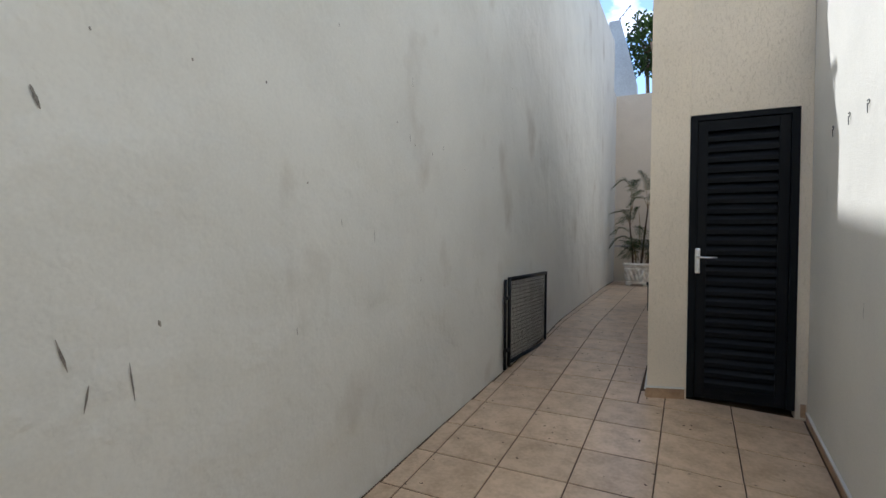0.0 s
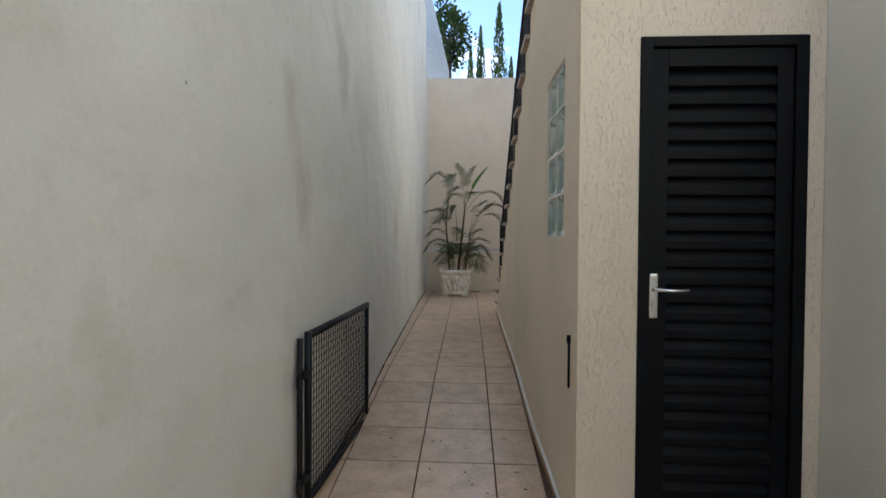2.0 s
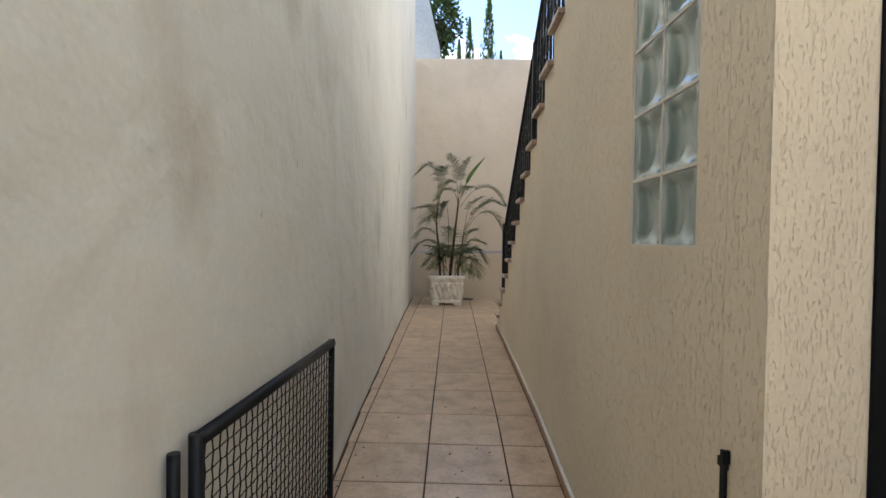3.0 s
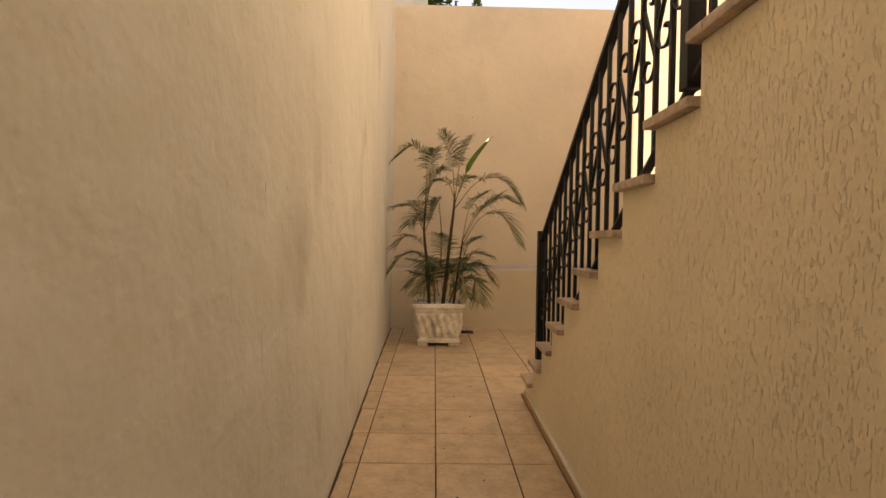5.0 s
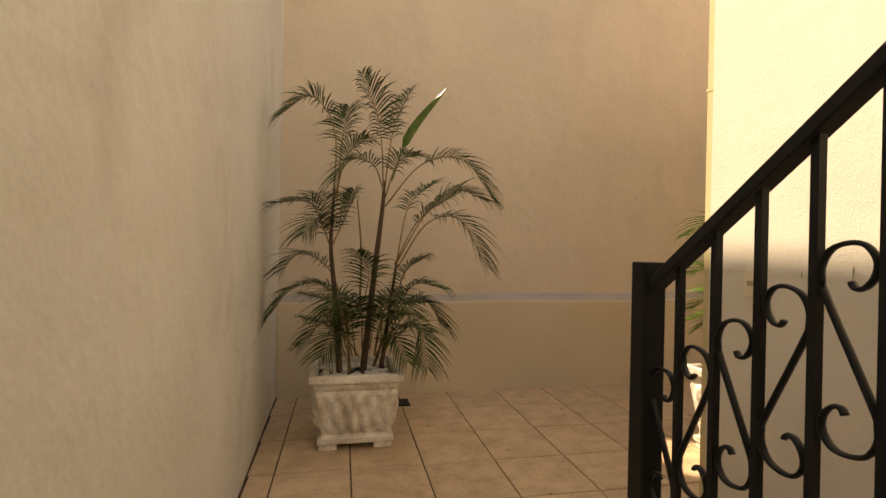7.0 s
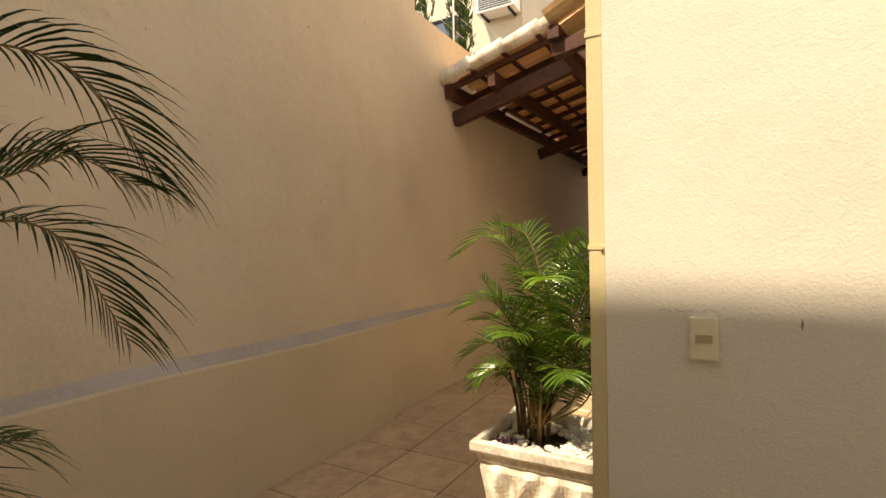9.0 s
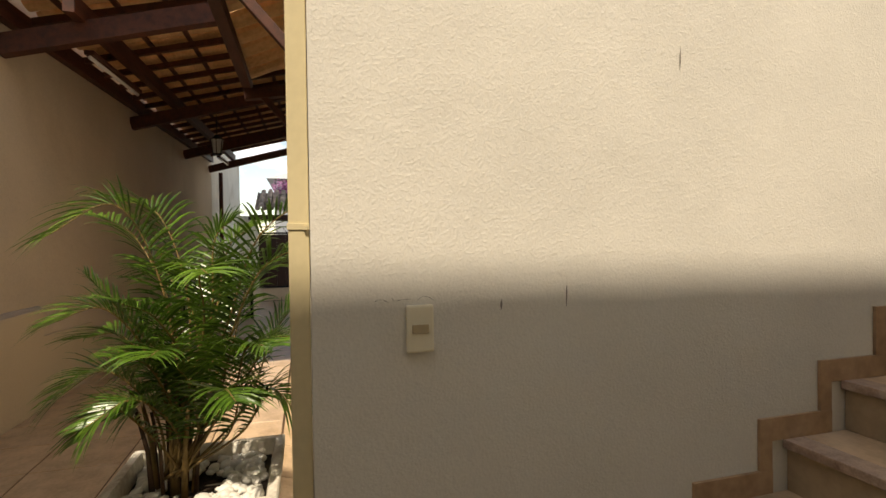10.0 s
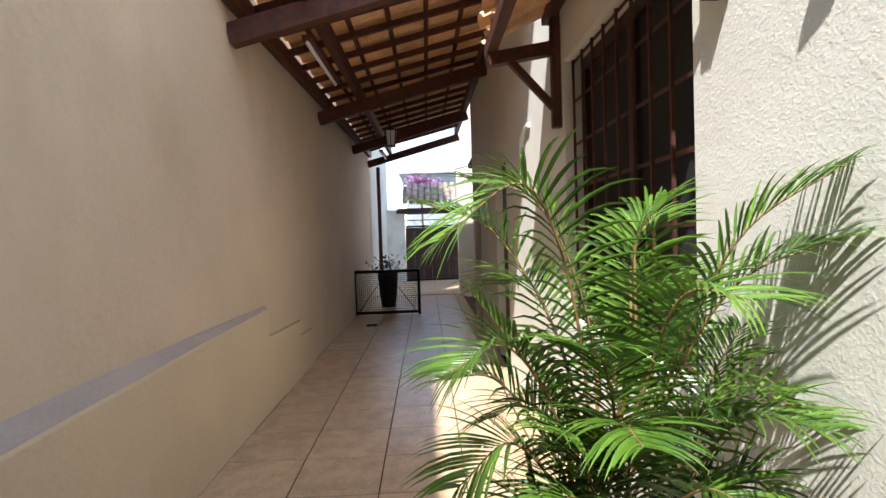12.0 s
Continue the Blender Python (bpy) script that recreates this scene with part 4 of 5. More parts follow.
# ---- switch, gutter pipe, small marks ----
sw = thing("light_switch", "ivory plastic wall switch plate with one rocker", "light switch", at=(HOUSE_X, 10.482, 1.388))
bm = bmesh.new()
box(bm, -0.015, -0.037, -0.062, -0.0005, 0.037, 0.062, 0.006)
plate = part("plate", bm, M_PLASTIC, sw)
bm = bmesh.new()
box(bm, -0.0195, -0.022, -0.011, -0.0152, 0.022, 0.012, 0.0015)
part("rocker", bm, M_ROCKER, sw, "yellowed rocker")
pipe = thing("downpipe", "cream sheet-metal square gutter downpipe at the house corner", "pipe", at=(HOUSE_X + 0.01, HOUSE_Y, 0))
for z0, z1 in ((0.12, 1.655), (1.66, 2.34), (2.345, 5.8)):
    bm = bmesh.new()
    box(bm, 0.0, 0.016, z0, 0.105, 0.066, z1, 0.004)
    part("section", bm, M_YELLOW, pipe)
for z in (1.66, 2.345):
    bm = bmesh.new()
    box(bm, -0.003, 0.0155, z - 0.012, 0.108, 0.069, z + 0.004, 0.001)
    part("collar", bm, M_YELLOW, pipe)
bm = bmesh.new()
box(bm, -0.010, 0.020, 1.648, -0.0035, 0.030, 1.658)
part("clip", bm, M_YELLOW, pipe)

# ---- window with iron bars ----
win = thing("barred_window", "dark timber window behind dark iron bars in a deep cream reveal", "window", at=(WX0, HOUSE_Y, WZ0))
W, Hh = WX1 - WX0, WZ1 - WZ0
bm = bmesh.new()
for b in ((0, 0, 0.07, Hh), (W - 0.07, 0, W, Hh), (0.07, 0, W - 0.07, 0.07), (0.07, Hh - 0.07, W - 0.07, Hh), (W / 2 - 0.04, 0.07, W / 2 + 0.04, Hh - 0.07)):
    box(bm, b[0] + 0.001, -0.15, b[1] + 0.001, b[2] - 0.001, -0.10, b[3] - 0.001)
part("window_frame", bm, M_WOODY, win)
for q in range(2):
    bm = bmesh.new()
    x0 = 0.075 + q * (W / 2 - 0.035)
    box(bm, x0, -0.135, 0.072, x0 + W / 2 - 0.115, -0.125, Hh - 0.072)
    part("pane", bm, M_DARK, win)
    for s in range(18):
        bm = bmesh.new()
        z = 0.09 + s * (Hh - 0.2) / 18
        beam(bm, (x0 + 0.02, -0.165, z + 0.03), (x0 + W / 2 - 0.13, -0.165, z + 0.03), 0.05, 0.008)
        part("slat", bm, M_WOODY, win)
bars = thing("window_grille", "dark brown iron window grille of upright and level bars", "grille", at=(WX0, HOUSE_Y, WZ0))
for q in range(9):
    bm = bmesh.new()
    x = 0.05 + q * (W - 0.1) / 8
    box(bm, x - 0.006, -0.045, 0.01, x + 0.006, -0.033, Hh - 0.01)
    part("bar", bm, M_WOOD, bars)
for z in (0.02, 0.27, 0.51, 0.75, 0.99, 1.23, Hh - 0.02):
    bm = bmesh.new()
    box(bm, 0.002, -0.050, z - 0.008, W - 0.002, -0.046, z + 0.008)
    part("bar", bm, M_WOOD, bars)


# ---- roofs of clay tiles ----
def clay_row(bm, o, down, across, n, pitch, length, r=0.075, cover=True, rng=None):
    """Half-round tiles laid along the slope: troughs with caps over the gaps."""
    rng = rng or random.Random(2)
    nrm = across.cross(down).normalized()
    if nrm.z < 0:
        nrm = -nrm
    rows = max(1, int(length / 0.40 + 0.5))
    for i in range(n):
        for kind in (0, 1):
            if kind and i == n - 1:
                continue
            for j in range(rows):
                c0 = o + across * (pitch * (i + 0.5 * kind)) + down * (0.40 * j) + nrm * (0.0 if not kind else 0.035)
                c0 += nrm * rng.uniform(-0.003, 0.004)
                c1 = c0 + down * min(0.46, length - 0.40 * j + 0.04)
                ra, rb = (r * 0.86, r) if kind else (r, r * 0.86)
                A, B, A2, B2 = [], [], [], []
                for k in range(7):
                    th = math.pi * k / 6
                    s = (math.sin(th) * 0.62) * (1 if kind else -1)
                    for lst, c, rr in ((A, c0 + nrm * 0.012, ra), (B, c1, rb)):
                        lst.append(bm.verts.new(c + across * (-math.cos(th) * rr) + nrm * s * rr))
                    for lst, c, rr in ((A2, c0 + nrm * 0.012, ra - 0.011), (B2, c1, rb - 0.011)):
                        lst.append(bm.verts.new(c + across * (-math.cos(th) * rr) + nrm * s * rr))
                for k in range(6):
                    bm.faces.new((A[k], A[k + 1], B[k + 1], B[k]))
                    bm.faces.new((A2[k + 1], A2[k], B2[k], B2[k + 1]))
                    bm.faces.new((B[k], B[k + 1], B2[k + 1], B2[k]))
                    bm.faces.new((A[k + 1], A[k], A2[k], A2[k + 1]))
                for e in (0, 6):
                    bm.faces.new((A[e], B[e], B2[e], A2[e]))


def zb(x, y):
    """The underside of the main rafters of the lean-to."""
    return 2.97 + 0.036 * (x - 4.18) + 0.273 * (BACK_Y - y)


lean = thing("lean_to_roof", "lean-to roof of dark stained timber and orange clay tiles over the passage", "roof")
XB0, XB1 = 4.0, 12.2
for x in (4.22, 6.98, 9.75, 12.1):
    bm = bmesh.new()
    beam(bm, (x, BACK_Y - 0.003, zb(x, BACK_Y) + 0.07), (x, HOUSE_Y + 0.003, zb(x, HOUSE_Y) + 0.07), 0.085, 0.15, 0.004)
    part("rafter", bm, M_WOOD, lean)
for y_, dz in ((BACK_Y - 0.05, 0.30), (12.32, 0.21), (10.80, 0.21)):
    bm = bmesh.new()
    beam(bm, (XB0, y_, zb(XB0, y_) + dz), (XB1, y_, zb(XB1, y_) + dz), 0.075, 0.14, 0.004)
    part("purlin", bm, M_WOOD, lean)
x = XB0 + 0.06
while x < XB1:
    bm = bmesh.new()
    beam(bm, (x, BACK_Y - 0.01, zb(x, BACK_Y) + 0.345), (x, HOUSE_Y + 0.02, zb(x, HOUSE_Y) + 0.305), 0.045, 0.055)
    part("common_rafter", bm, M_WOOD, lean)
    x += 0.46
y_ = HOUSE_Y + 0.06
while y_ < BACK_Y - 0.05:
    bm = bmesh.new()
    dz = 0.305 + 0.04 * (y_ - HOUSE_Y) / 2.1
    beam(bm, (XB0 - 0.05, y_, zb(XB0, y_) + dz + 0.04), (XB1, y_, zb(XB1, y_) + dz + 0.04), 0.045, 0.02)
    part("batten", bm, M_WOOD, lean)
    y_ += 0.345
bm = bmesh.new()
top = Vector((XB0 + 0.02, HOUSE_Y + 0.03, zb(XB0, HOUSE_Y) + 0.41))
dn = Vector((0, BACK_Y - 0.03 - HOUSE_Y, zb(XB0, BACK_Y) + 0.45 - top.z))
clay_row(bm, top, dn.normalized(), Vector((1, 0, 0.036)).normalized(), 39, 0.212, dn.length, 0.088)
ob = part("roof_tiles", bm, M_CLAY, lean, "orange clay roof tiles")
ob["kind"] = "stuff"
# edge tiles bedded in mortar
for j in range(6):
    bm = bmesh.new()
    y0 = HOUSE_Y + 0.03 + j * 0.35
    pts = [Vector((XB0 - 0.03, y0 + 0.40 * f, zb(XB0, y0 + 0.4 * f) + 0.43 + 0.02 * (1 - f))) for f in (0, 0.5, 1)]
    tube(bm, pts, 0.075, 10, 0.062)
    part("edge_tile", bm, M_POT, lean)

# fluorescent strips and lantern
for q, (x0, x1) in enumerate(((4.55, 5.75), (10.6, 11.8))):
    fl = thing("strip_light", "white fluorescent strip light under the timber roof", "lamp", "strip lights under the roof", at=(x0, 12.40, zb(x0, 12.4) + 0.06))
    dz = 0.036 * (x1 - x0)
    bm = bmesh.new()
    beam(bm, (0, 0, 0), (x1 - x0, 0, dz), 0.07, 0.035, 0.003)
    part("casing", bm, M_WOOD, fl)
    bm = bmesh.new()
    tube(bm, [(0.02, 0, -0.034), (x1 - x0 - 0.02, 0, dz - 0.034)], 0.0155, 12)
    part("lamp_tube", bm, M_TUBE, fl, smooth=True)
lan = thing("lantern", "small glazed outdoor lantern hanging from the roof", "lamp", at=(8.1, 12.03, 2.98))
bm = bmesh.new()
tube(bm, [(0, 0, 0.30), (0, 0, 0.60)], 0.008, 6)
part("rod", bm, M_BLACK, lan)
bm = bmesh.new()
bmesh.ops.create_cone(bm, cap_ends=True, segments=6, radius1=0.11, radius2=0.02, depth=0.07, matrix=Matrix.Translation((0, 0, 0.27)))
part("cap", bm, M_BLACK, lan)
bm = bmesh.new()
bmesh.ops.create_cone(bm, cap_ends=True, segments=6, radius1=0.06, radius2=0.09, depth=0.21, matrix=Matrix.Translation((0, 0, 0.125)))
part("glass", bm, M_GLASSW, lan)
bm = bmesh.new()
for k in range(6):
    a = math.pi / 3 * k
    beam(bm, (0.062 * math.cos(a), 0.062 * math.sin(a), 0.015), (0.093 * math.cos(a), 0.093 * math.sin(a), 0.24), 0.01, 0.01)
bmesh.ops.create_cone(bm, cap_ends=True, segments=6, radius1=0.065, radius2=0.07, depth=0.02, matrix=Matrix.Translation((0, 0, 0.01)))
part("cage", bm, M_BLACK, lan)

# awning over the window
aw = thing("window_awning", "small clay-tiled awning on dark timber brackets over the window", "awning")
AZ, AD = 2.98, 0.48
for x in (2.12, 3.70):
    bm = bmesh.new()
    box(bm, x - 0.026, HOUSE_Y + 0.002, 2.26, x + 0.026, HOUSE_Y + 0.055, AZ, 0.004)
    part("wall_post", bm, M_WOOD, aw)
    bm = bmesh.new()
    beam(bm, (x, HOUSE_Y + 0.056, 2.72), (x, HOUSE_Y + AD - 0.06, 2.66), 0.065, 0.075, 0.004)
    part("arm", bm, M_WOOD, aw)
    bm = bmesh.new()
    beam(bm, (x, HOUSE_Y + 0.045, 2.38), (x, HOUSE_Y + 0.30, 2.66), 0.042, 0.042, 0.004)
    part("brace", bm, M_WOOD, aw)
for y_, z in ((HOUSE_Y + AD - 0.08, 2.735), (HOUSE_Y + 0.05, 2.93)):
    bm = bmesh.new()
    beam(bm, (2.05, y_, z), (3.80, y_, z), 0.06, 0.07, 0.004)
    part("rail", bm, M_WOOD, aw)
bm = bmesh.new()
o = Vector((2.08, HOUSE_Y + 0.02, 3.01))
dn = Vector((0, AD + 0.02, -0.22))
clay_row(bm, o, dn.normalized(), Vector((1, 0, 0)), 9, 0.212, dn.length, 0.088)
ob = part("roof_tiles", bm, M_CLAY, aw, "pale orange clay roof tiles")
ob["kind"] = "stuff"

# spot lamp on the house wall
sp = thing("spot_lamp", "small chrome spot lamp high on the house wall", "lamp", at=(1.70, HOUSE_Y, 2.27))
bm = bmesh.new()
tube(bm, [(0, 0.0, 0.03), (0, 0.02, 0.03), (0, 0.045, 0.01)], 0.008, 10)
part("arm", bm, M_CHROME, sp)
bm = bmesh.new()
tube(bm, [(-0.022, 0.045, 0.0), (0.032, 0.06, 0.0)], 0.022, 14)
part("lamp_head", bm, M_CHROME, sp)

# doors in the house wall far along
for x0, x1, z1 in ((5.75, 6.5, 2.45), (8.2, 9.0, 2.5)):
    d = thing("timber_door", "dark timber house door, closed, in the shaded wall", "door", at=(x0, HOUSE_Y - 0.12, 0.25))
    bm = bmesh.new()
    box(bm, 0.002, 0, 0, x1 - x0 - 0.002, 0.04, z1 - 0.252)
    part("leaf", bm, M_WOODY, d)
    for q in range(3):
        bm = bmesh.new()
        z = 0.15 + q * 0.68
        box(bm, 0.12, 0.041, z, x1 - x0 - 0.12, 0.05, z + 0.55, 0.004)
        part("panel", bm, M_WOODY, d)

# far gate, pot, pillar, street
g = mesh_panel("mesh_gate", "low dark steel gate with woven wire mesh across the passage", 1.12, 0.80, (9.5, 11.72, 0.285), math.pi / 2, hinges=False, r=0.026, wire=0.0032)
bm = bmesh.new()
tube(bm, [(0.04, 0, 0.04), (0.56, 0, 0.76), (1.08, 0, 0.04)], 0.007, 6)
part("brace", bm, M_BLACK, g)
solid("pillar", (13.4, 10.2, -0.5, 13.75, 10.74, 6.0), M_CREAM, "sunlit white wall end")
bm = bmesh.new()
box(bm, 12.38, 12.60, 0.2, 12.46, 12.68, 3.3, 0.004)
tagged(part("roof_post", bm, M_WOOD), "slender dark post holding up the roof end", "post")
solid("wall_front_yard", (12.41, 12.84, -0.5, 17.5, 13.0, 4.2), M_WHITE, "pale painted side wall of the front yard")
solid("wall_street", (16.9, 12.25, -0.5, 17.1, 12.839, 2.55), M_WHITE, "pale wall stub beside the street gate")
bm = bmesh.new()
box(bm, 12.41, 8.0, -0.6, 18.0, 12.83, 0.2)
setting("pavement", bm, M_TILE, "paved front yard")
pl = thing("flower_pot", "dark tall plastic pot with a small leafy plant", "plant pot", at=(10.6, 12.35, 0.27))
bm = bmesh.new()
tube(bm, [(0, 0, 0), (0, 0, 0.3), (0, 0, 0.72)], 0.14, 18, 0.21)
part("body", bm, M_BLACK, pl, smooth=True)
bm = bmesh.new()
rng = random.Random(9)
for q in range(190):
    p = Vector((rng.gauss(0, 0.15), rng.gauss(0, 0.15), 0.72 + abs(rng.gauss(0, 0.12))))
    d = Vector((rng.uniform(-1, 1), rng.uniform(-1, 1), rng.uniform(-0.2, 1))).normalized() * 0.08
    s = d.cross(Vector((0.3, 0.2, 1))).normalized() * 0.018
    bm.faces.new([bm.verts.new(v) for v in (p, p + d * 0.5 + s, p + d, p + d * 0.5 - s)])
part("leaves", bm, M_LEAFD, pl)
gt = thing("street_gate", "tall dark sheet-metal street gate, closed", "gate", at=(17.0, 8.6, 0.2))
for q in range(13):
    bm = bmesh.new()
    box(bm, 0, q * 0.28, 0.05, 0.03, q * 0.28 + 0.278, 1.75, 0.004)
    part("board", bm, M_WOODY, gt)
bm = bmesh.new()
for z in (0.0, 1.76):
    box(bm, -0.02, 0, z, 0.05, 3.64, z + 0.06)
for q in range(15):
    beam(bm, (0.01, q * 0.25 + 0.02, 1.82), (0.01, q * 0.25 + 0.15, 1.98), 0.015, 0.015)
box(bm, -0.02, 0, 1.98, 0.04, 3.64, 2.01)
part("gate_frame", bm, M_BLACK, gt)
gr = thing("gate_roof", "small weathered clay-tiled roof over the street gate", "roof", at=(0, 0, 0))
bm = bmesh.new()
clay_row(bm, Vector((17.9, 8.4, 3.42)), Vector((-0.86, 0, -0.42)).normalized(), Vector((0, 1, 0)), 19, 0.212, 1.5, 0.088)
part("roof_tiles", bm, M_CLAYOLD, gr)
bm = bmesh.new()
beam(bm, (16.72, 8.3, 2.47), (16.72, 12.5, 2.47), 0.10, 0.12)
beam(bm, (17.25, 8.3, 2.5), (17.25, 12.5, 2.5), 0.25, 0.2)
part("lintel", bm, M_WOODY, gr)


# ---- beyond the walls ----
def clump(name, label, cat, centre, size, n, leaf, material, seed, trunk=None):
    t_ = thing(name, label, cat, at=centre)
    rng = random.Random(seed)
    bm = bmesh.new()
    for q in range(n):
        v = Vector((rng.gauss(0, 1), rng.gauss(0, 1), rng.gauss(0, 1))).normalized() * rng.uniform(0.35, 1.0) ** 0.5
        v *= 0.75 + 0.35 * noise.noise(v * 2.2 + Vector((seed, 0, 0))) * 2
        p = Vector((v.x * size[0], v.y * size[1], v.z * size[2]))
        d = (p.normalized() + Vector((rng.uniform(-1, 1), rng.uniform(-1, 1), rng.uniform(-1, 1)))).normalized() * leaf * rng.uniform(0.6, 1.2)
        s = d.cross(Vector((rng.uniform(-1, 1), 0.3, 1))).normalized() * leaf * 0.3
        bm.faces.new([bm.verts.new(w) for w in (p, p + d * 0.5 + s, p + d, p + d * 0.5 - s)])
    part("crown", bm, material, t_)
    if trunk:
        bm = bmesh.new()
        tube(bm, [(0, 0, -trunk), (0.1, 0, -trunk * 0.5), (0, 0.05, 0)], 0.12, 8, 0.05)
        for q in range(5):
            a = q * 1.3
            tube(bm, [(0, 0.02, -0.3 * size[2]), (math.cos(a) * size[0] * 0.4, math.sin(a) * size[1] * 0.4, size[2] * 0.3)], 0.04, 6, 0.01)
        part("trunk", bm, M_TRUNK, t_)
    return t_


def cypress(x, y, z0, h, r, seed):
    t_ = thing("cypress_tree", "tall narrow dark green cypress tree beyond the wall", "tree", "cypresses beyond the wall", at=(x, y, z0))
    rng = random.Random(seed)
    bm = bmesh.new()
    for q in range(2600):
        u = rng.uniform(0.02, 1) ** 0.9
        a = rng.uniform(0, 6.283)
        prof = (1 - u) ** 0.75 * (0.55 + 0.45 * min(1, u * 6)) * (1 + 0.30 * noise.noise(Vector((math.cos(a) * 1.3, math.sin(a) * 1.3, u * h * 0.8 + seed))) * 2)
        rr = r * prof * rng.uniform(0.55, 1.05)
        p = Vector((rr * math.cos(a), rr * math.sin(a), u * h))
        L = rng.uniform(0.22, 0.42) * (0.5 + 0.5 * (1 - u)) * min(1, r)
        d = Vector((math.cos(a) * 0.35, math.sin(a) * 0.35, 1)).normalized() * L
        s = Vector((-math.sin(a), math.cos(a), 0)) * L * 0.28
        bm.faces.new([bm.verts.new(w) for w in (p, p + d * 0.4 + s, p + d, p + d * 0.4 - s)])
    part("crown", bm, M_CYP, t_)
    bm = bmesh.new()
    tube(bm, [(0, 0, 0), (0, 0, h * 0.5), (0, 0, h * 0.97)], 0.16 * r, 8, 0.02)
    part("trunk", bm, M_TRUNK, t_)



# ---- marks on the walls ----
def mark(wall, a, b, w, name="scrape"):
    """A thin chip in the paint from a to b, each (along, up)."""
    bm = bmesh.new()
    a, b = Vector(a), Vector(b)
    d = (b - a)
    n = Vector((-d.y, d.x)).normalized() * w
    rng = random.Random(int(a.x * 100) + int(a.y * 1000))
    pts = []
    for k in range(7):
        u = k / 6
        pts.append(a + d * u + n * math.sin(math.pi * (0.08 + 0.84 * u)) * rng.uniform(0.6, 1.1))
    for k in range(6, -1, -1):
        u = k / 6
        pts.append(a + d * u - n * math.sin(math.pi * (0.08 + 0.84 * u)) * rng.uniform(0.6, 1.1))
    side = {"side": lambda p: (xl(p.x) + 0.0035, p.x, p.y), "east": lambda p: (HOUSE_X - 0.0025, p.x, p.y), "back": lambda p: (p.x, BACK_Y - 0.003, p.y)}[wall]
    bm.faces.new([bm.verts.new(side(p)) for p in pts])
    ob = part(name, bm, M_SCAR)
    tagged(ob, "dark scrape in the wall paint", "wall mark", kind="structure")


SIDE = [(1.72, 1.58, 1.743, 1.52, 0.006), (1.774, 0.894, 1.804, 0.796, 0.005), (1.857, 0.746, 1.844, 0.667, 0.004), (1.972, 0.788, 1.989, 0.662, 0.0035), (2.065, 0.908, 2.072, 0.885, 0.007),
        (3.643, 2.165, 3.65, 2.10, 0.002), (3.622, 1.82, 3.628, 1.765, 0.002), (3.26, 1.23, 3.265, 1.16, 0.003), (8.2, 1.62, 8.21, 1.59, 0.0015), (7.7, 1.20, 7.71, 1.05, 0.0015)]
for a, b, c, d, w in SIDE:
    mark("side", (a, b), (c, d), w)
for y, z in ((1.863, 1.78), (2.186, 1.797), (2.512, 1.812), (3.479, 1.859), (3.68, 1.76), (3.9, 1.74), (4.4, 1.7), (2.75, 1.43)):
    mark("side", (y, z + 0.006), (y + 0.002, z - 0.006), 0.005, "nail_hole")
rng = random.Random(3)
y, z = 10.60, 1.462
for k in range(11):
    y2, z2 = y - rng.uniform(0.006, 0.022), 1.466 + rng.uniform(-0.008, 0.008)
    if k % 4 != 3:
        mark("east", (y, z), (y2, z2), 0.0008, "crack")
    y, z = y2, z2
for y, z, h in ((10.25, 1.455, 0.03), (10.05, 1.485, 0.06), (9.655, 2.20, 0.07), (4.75, 1.52, 0.08), (4.0, 0.9, 0.08)):
    mark("east", (y, z), (y + 0.002, z - h), 0.003)
rng = random.Random(21)
for q in range(14):
    x, z = rng.uniform(-0.6, 3.0), rng.uniform(1.6, 3.7)
    mark("back", (x, z), (x + rng.uniform(-0.004, 0.004), z - rng.uniform(0.015, 0.03)), 0.0025)
for q in range(16):
    y, z = rng.uniform(2.5, 9.5), rng.uniform(0.6, 2.6)
    mark("side", (y, z), (y + rng.uniform(-0.006, 0.006), z - rng.uniform(0.012, 0.035)), 0.0025)
for y, z in ((3.355, 1.814), (3.668, 1.817), (3.992, 1.84), (4.303, 1.852), (4.628, 1.849)):
    bm = bmesh.new()
    pts = [(HOUSE_X - 0.006, y + 0.016 * math.cos(a * 0.62 + 0.4), z + 0.012 * math.sin(a * 0.62 + 0.4)) for a in range(10)]
    tube(bm, pts + [(HOUSE_X - 0.005, y + 0.013, z - 0.05)], 0.0018, 6)
    tagged(part("wire_hook", bm, M_BLACK), "thin bent wire hook stuck in the cream wall", "hook", "row of wire hooks")
# floor drains
for x, y in ((-0.06, 12.50), (8.45, 12.45)):
    dr = thing("floor_drain", "small dark square drain grate in the tiled floor", "drain", at=(x, y, zf(x, y) + 0.001))
    bm = bmesh.new()
    for b in ((-0.085, -0.085, 0.085, -0.07), (-0.085, 0.07, 0.085, 0.085), (-0.085, -0.07, -0.07, 0.07), (0.07, -0.07, 0.085, 0.07)):
        box(bm, b[0], b[1], 0, b[2], b[3], 0.006)
    part("rim", bm, M_BLACK, dr)
    bm = bmesh.new()
    box(bm, -0.07, -0.07, 0.0, 0.07, 0.07, 0.002)
    for q in range(7):
        box(bm, -0.064 + q * 0.02, -0.069, 0.0025, -0.056 + q * 0.02, 0.069, 0.005)
    part("grate", bm, M_BLACK, dr)
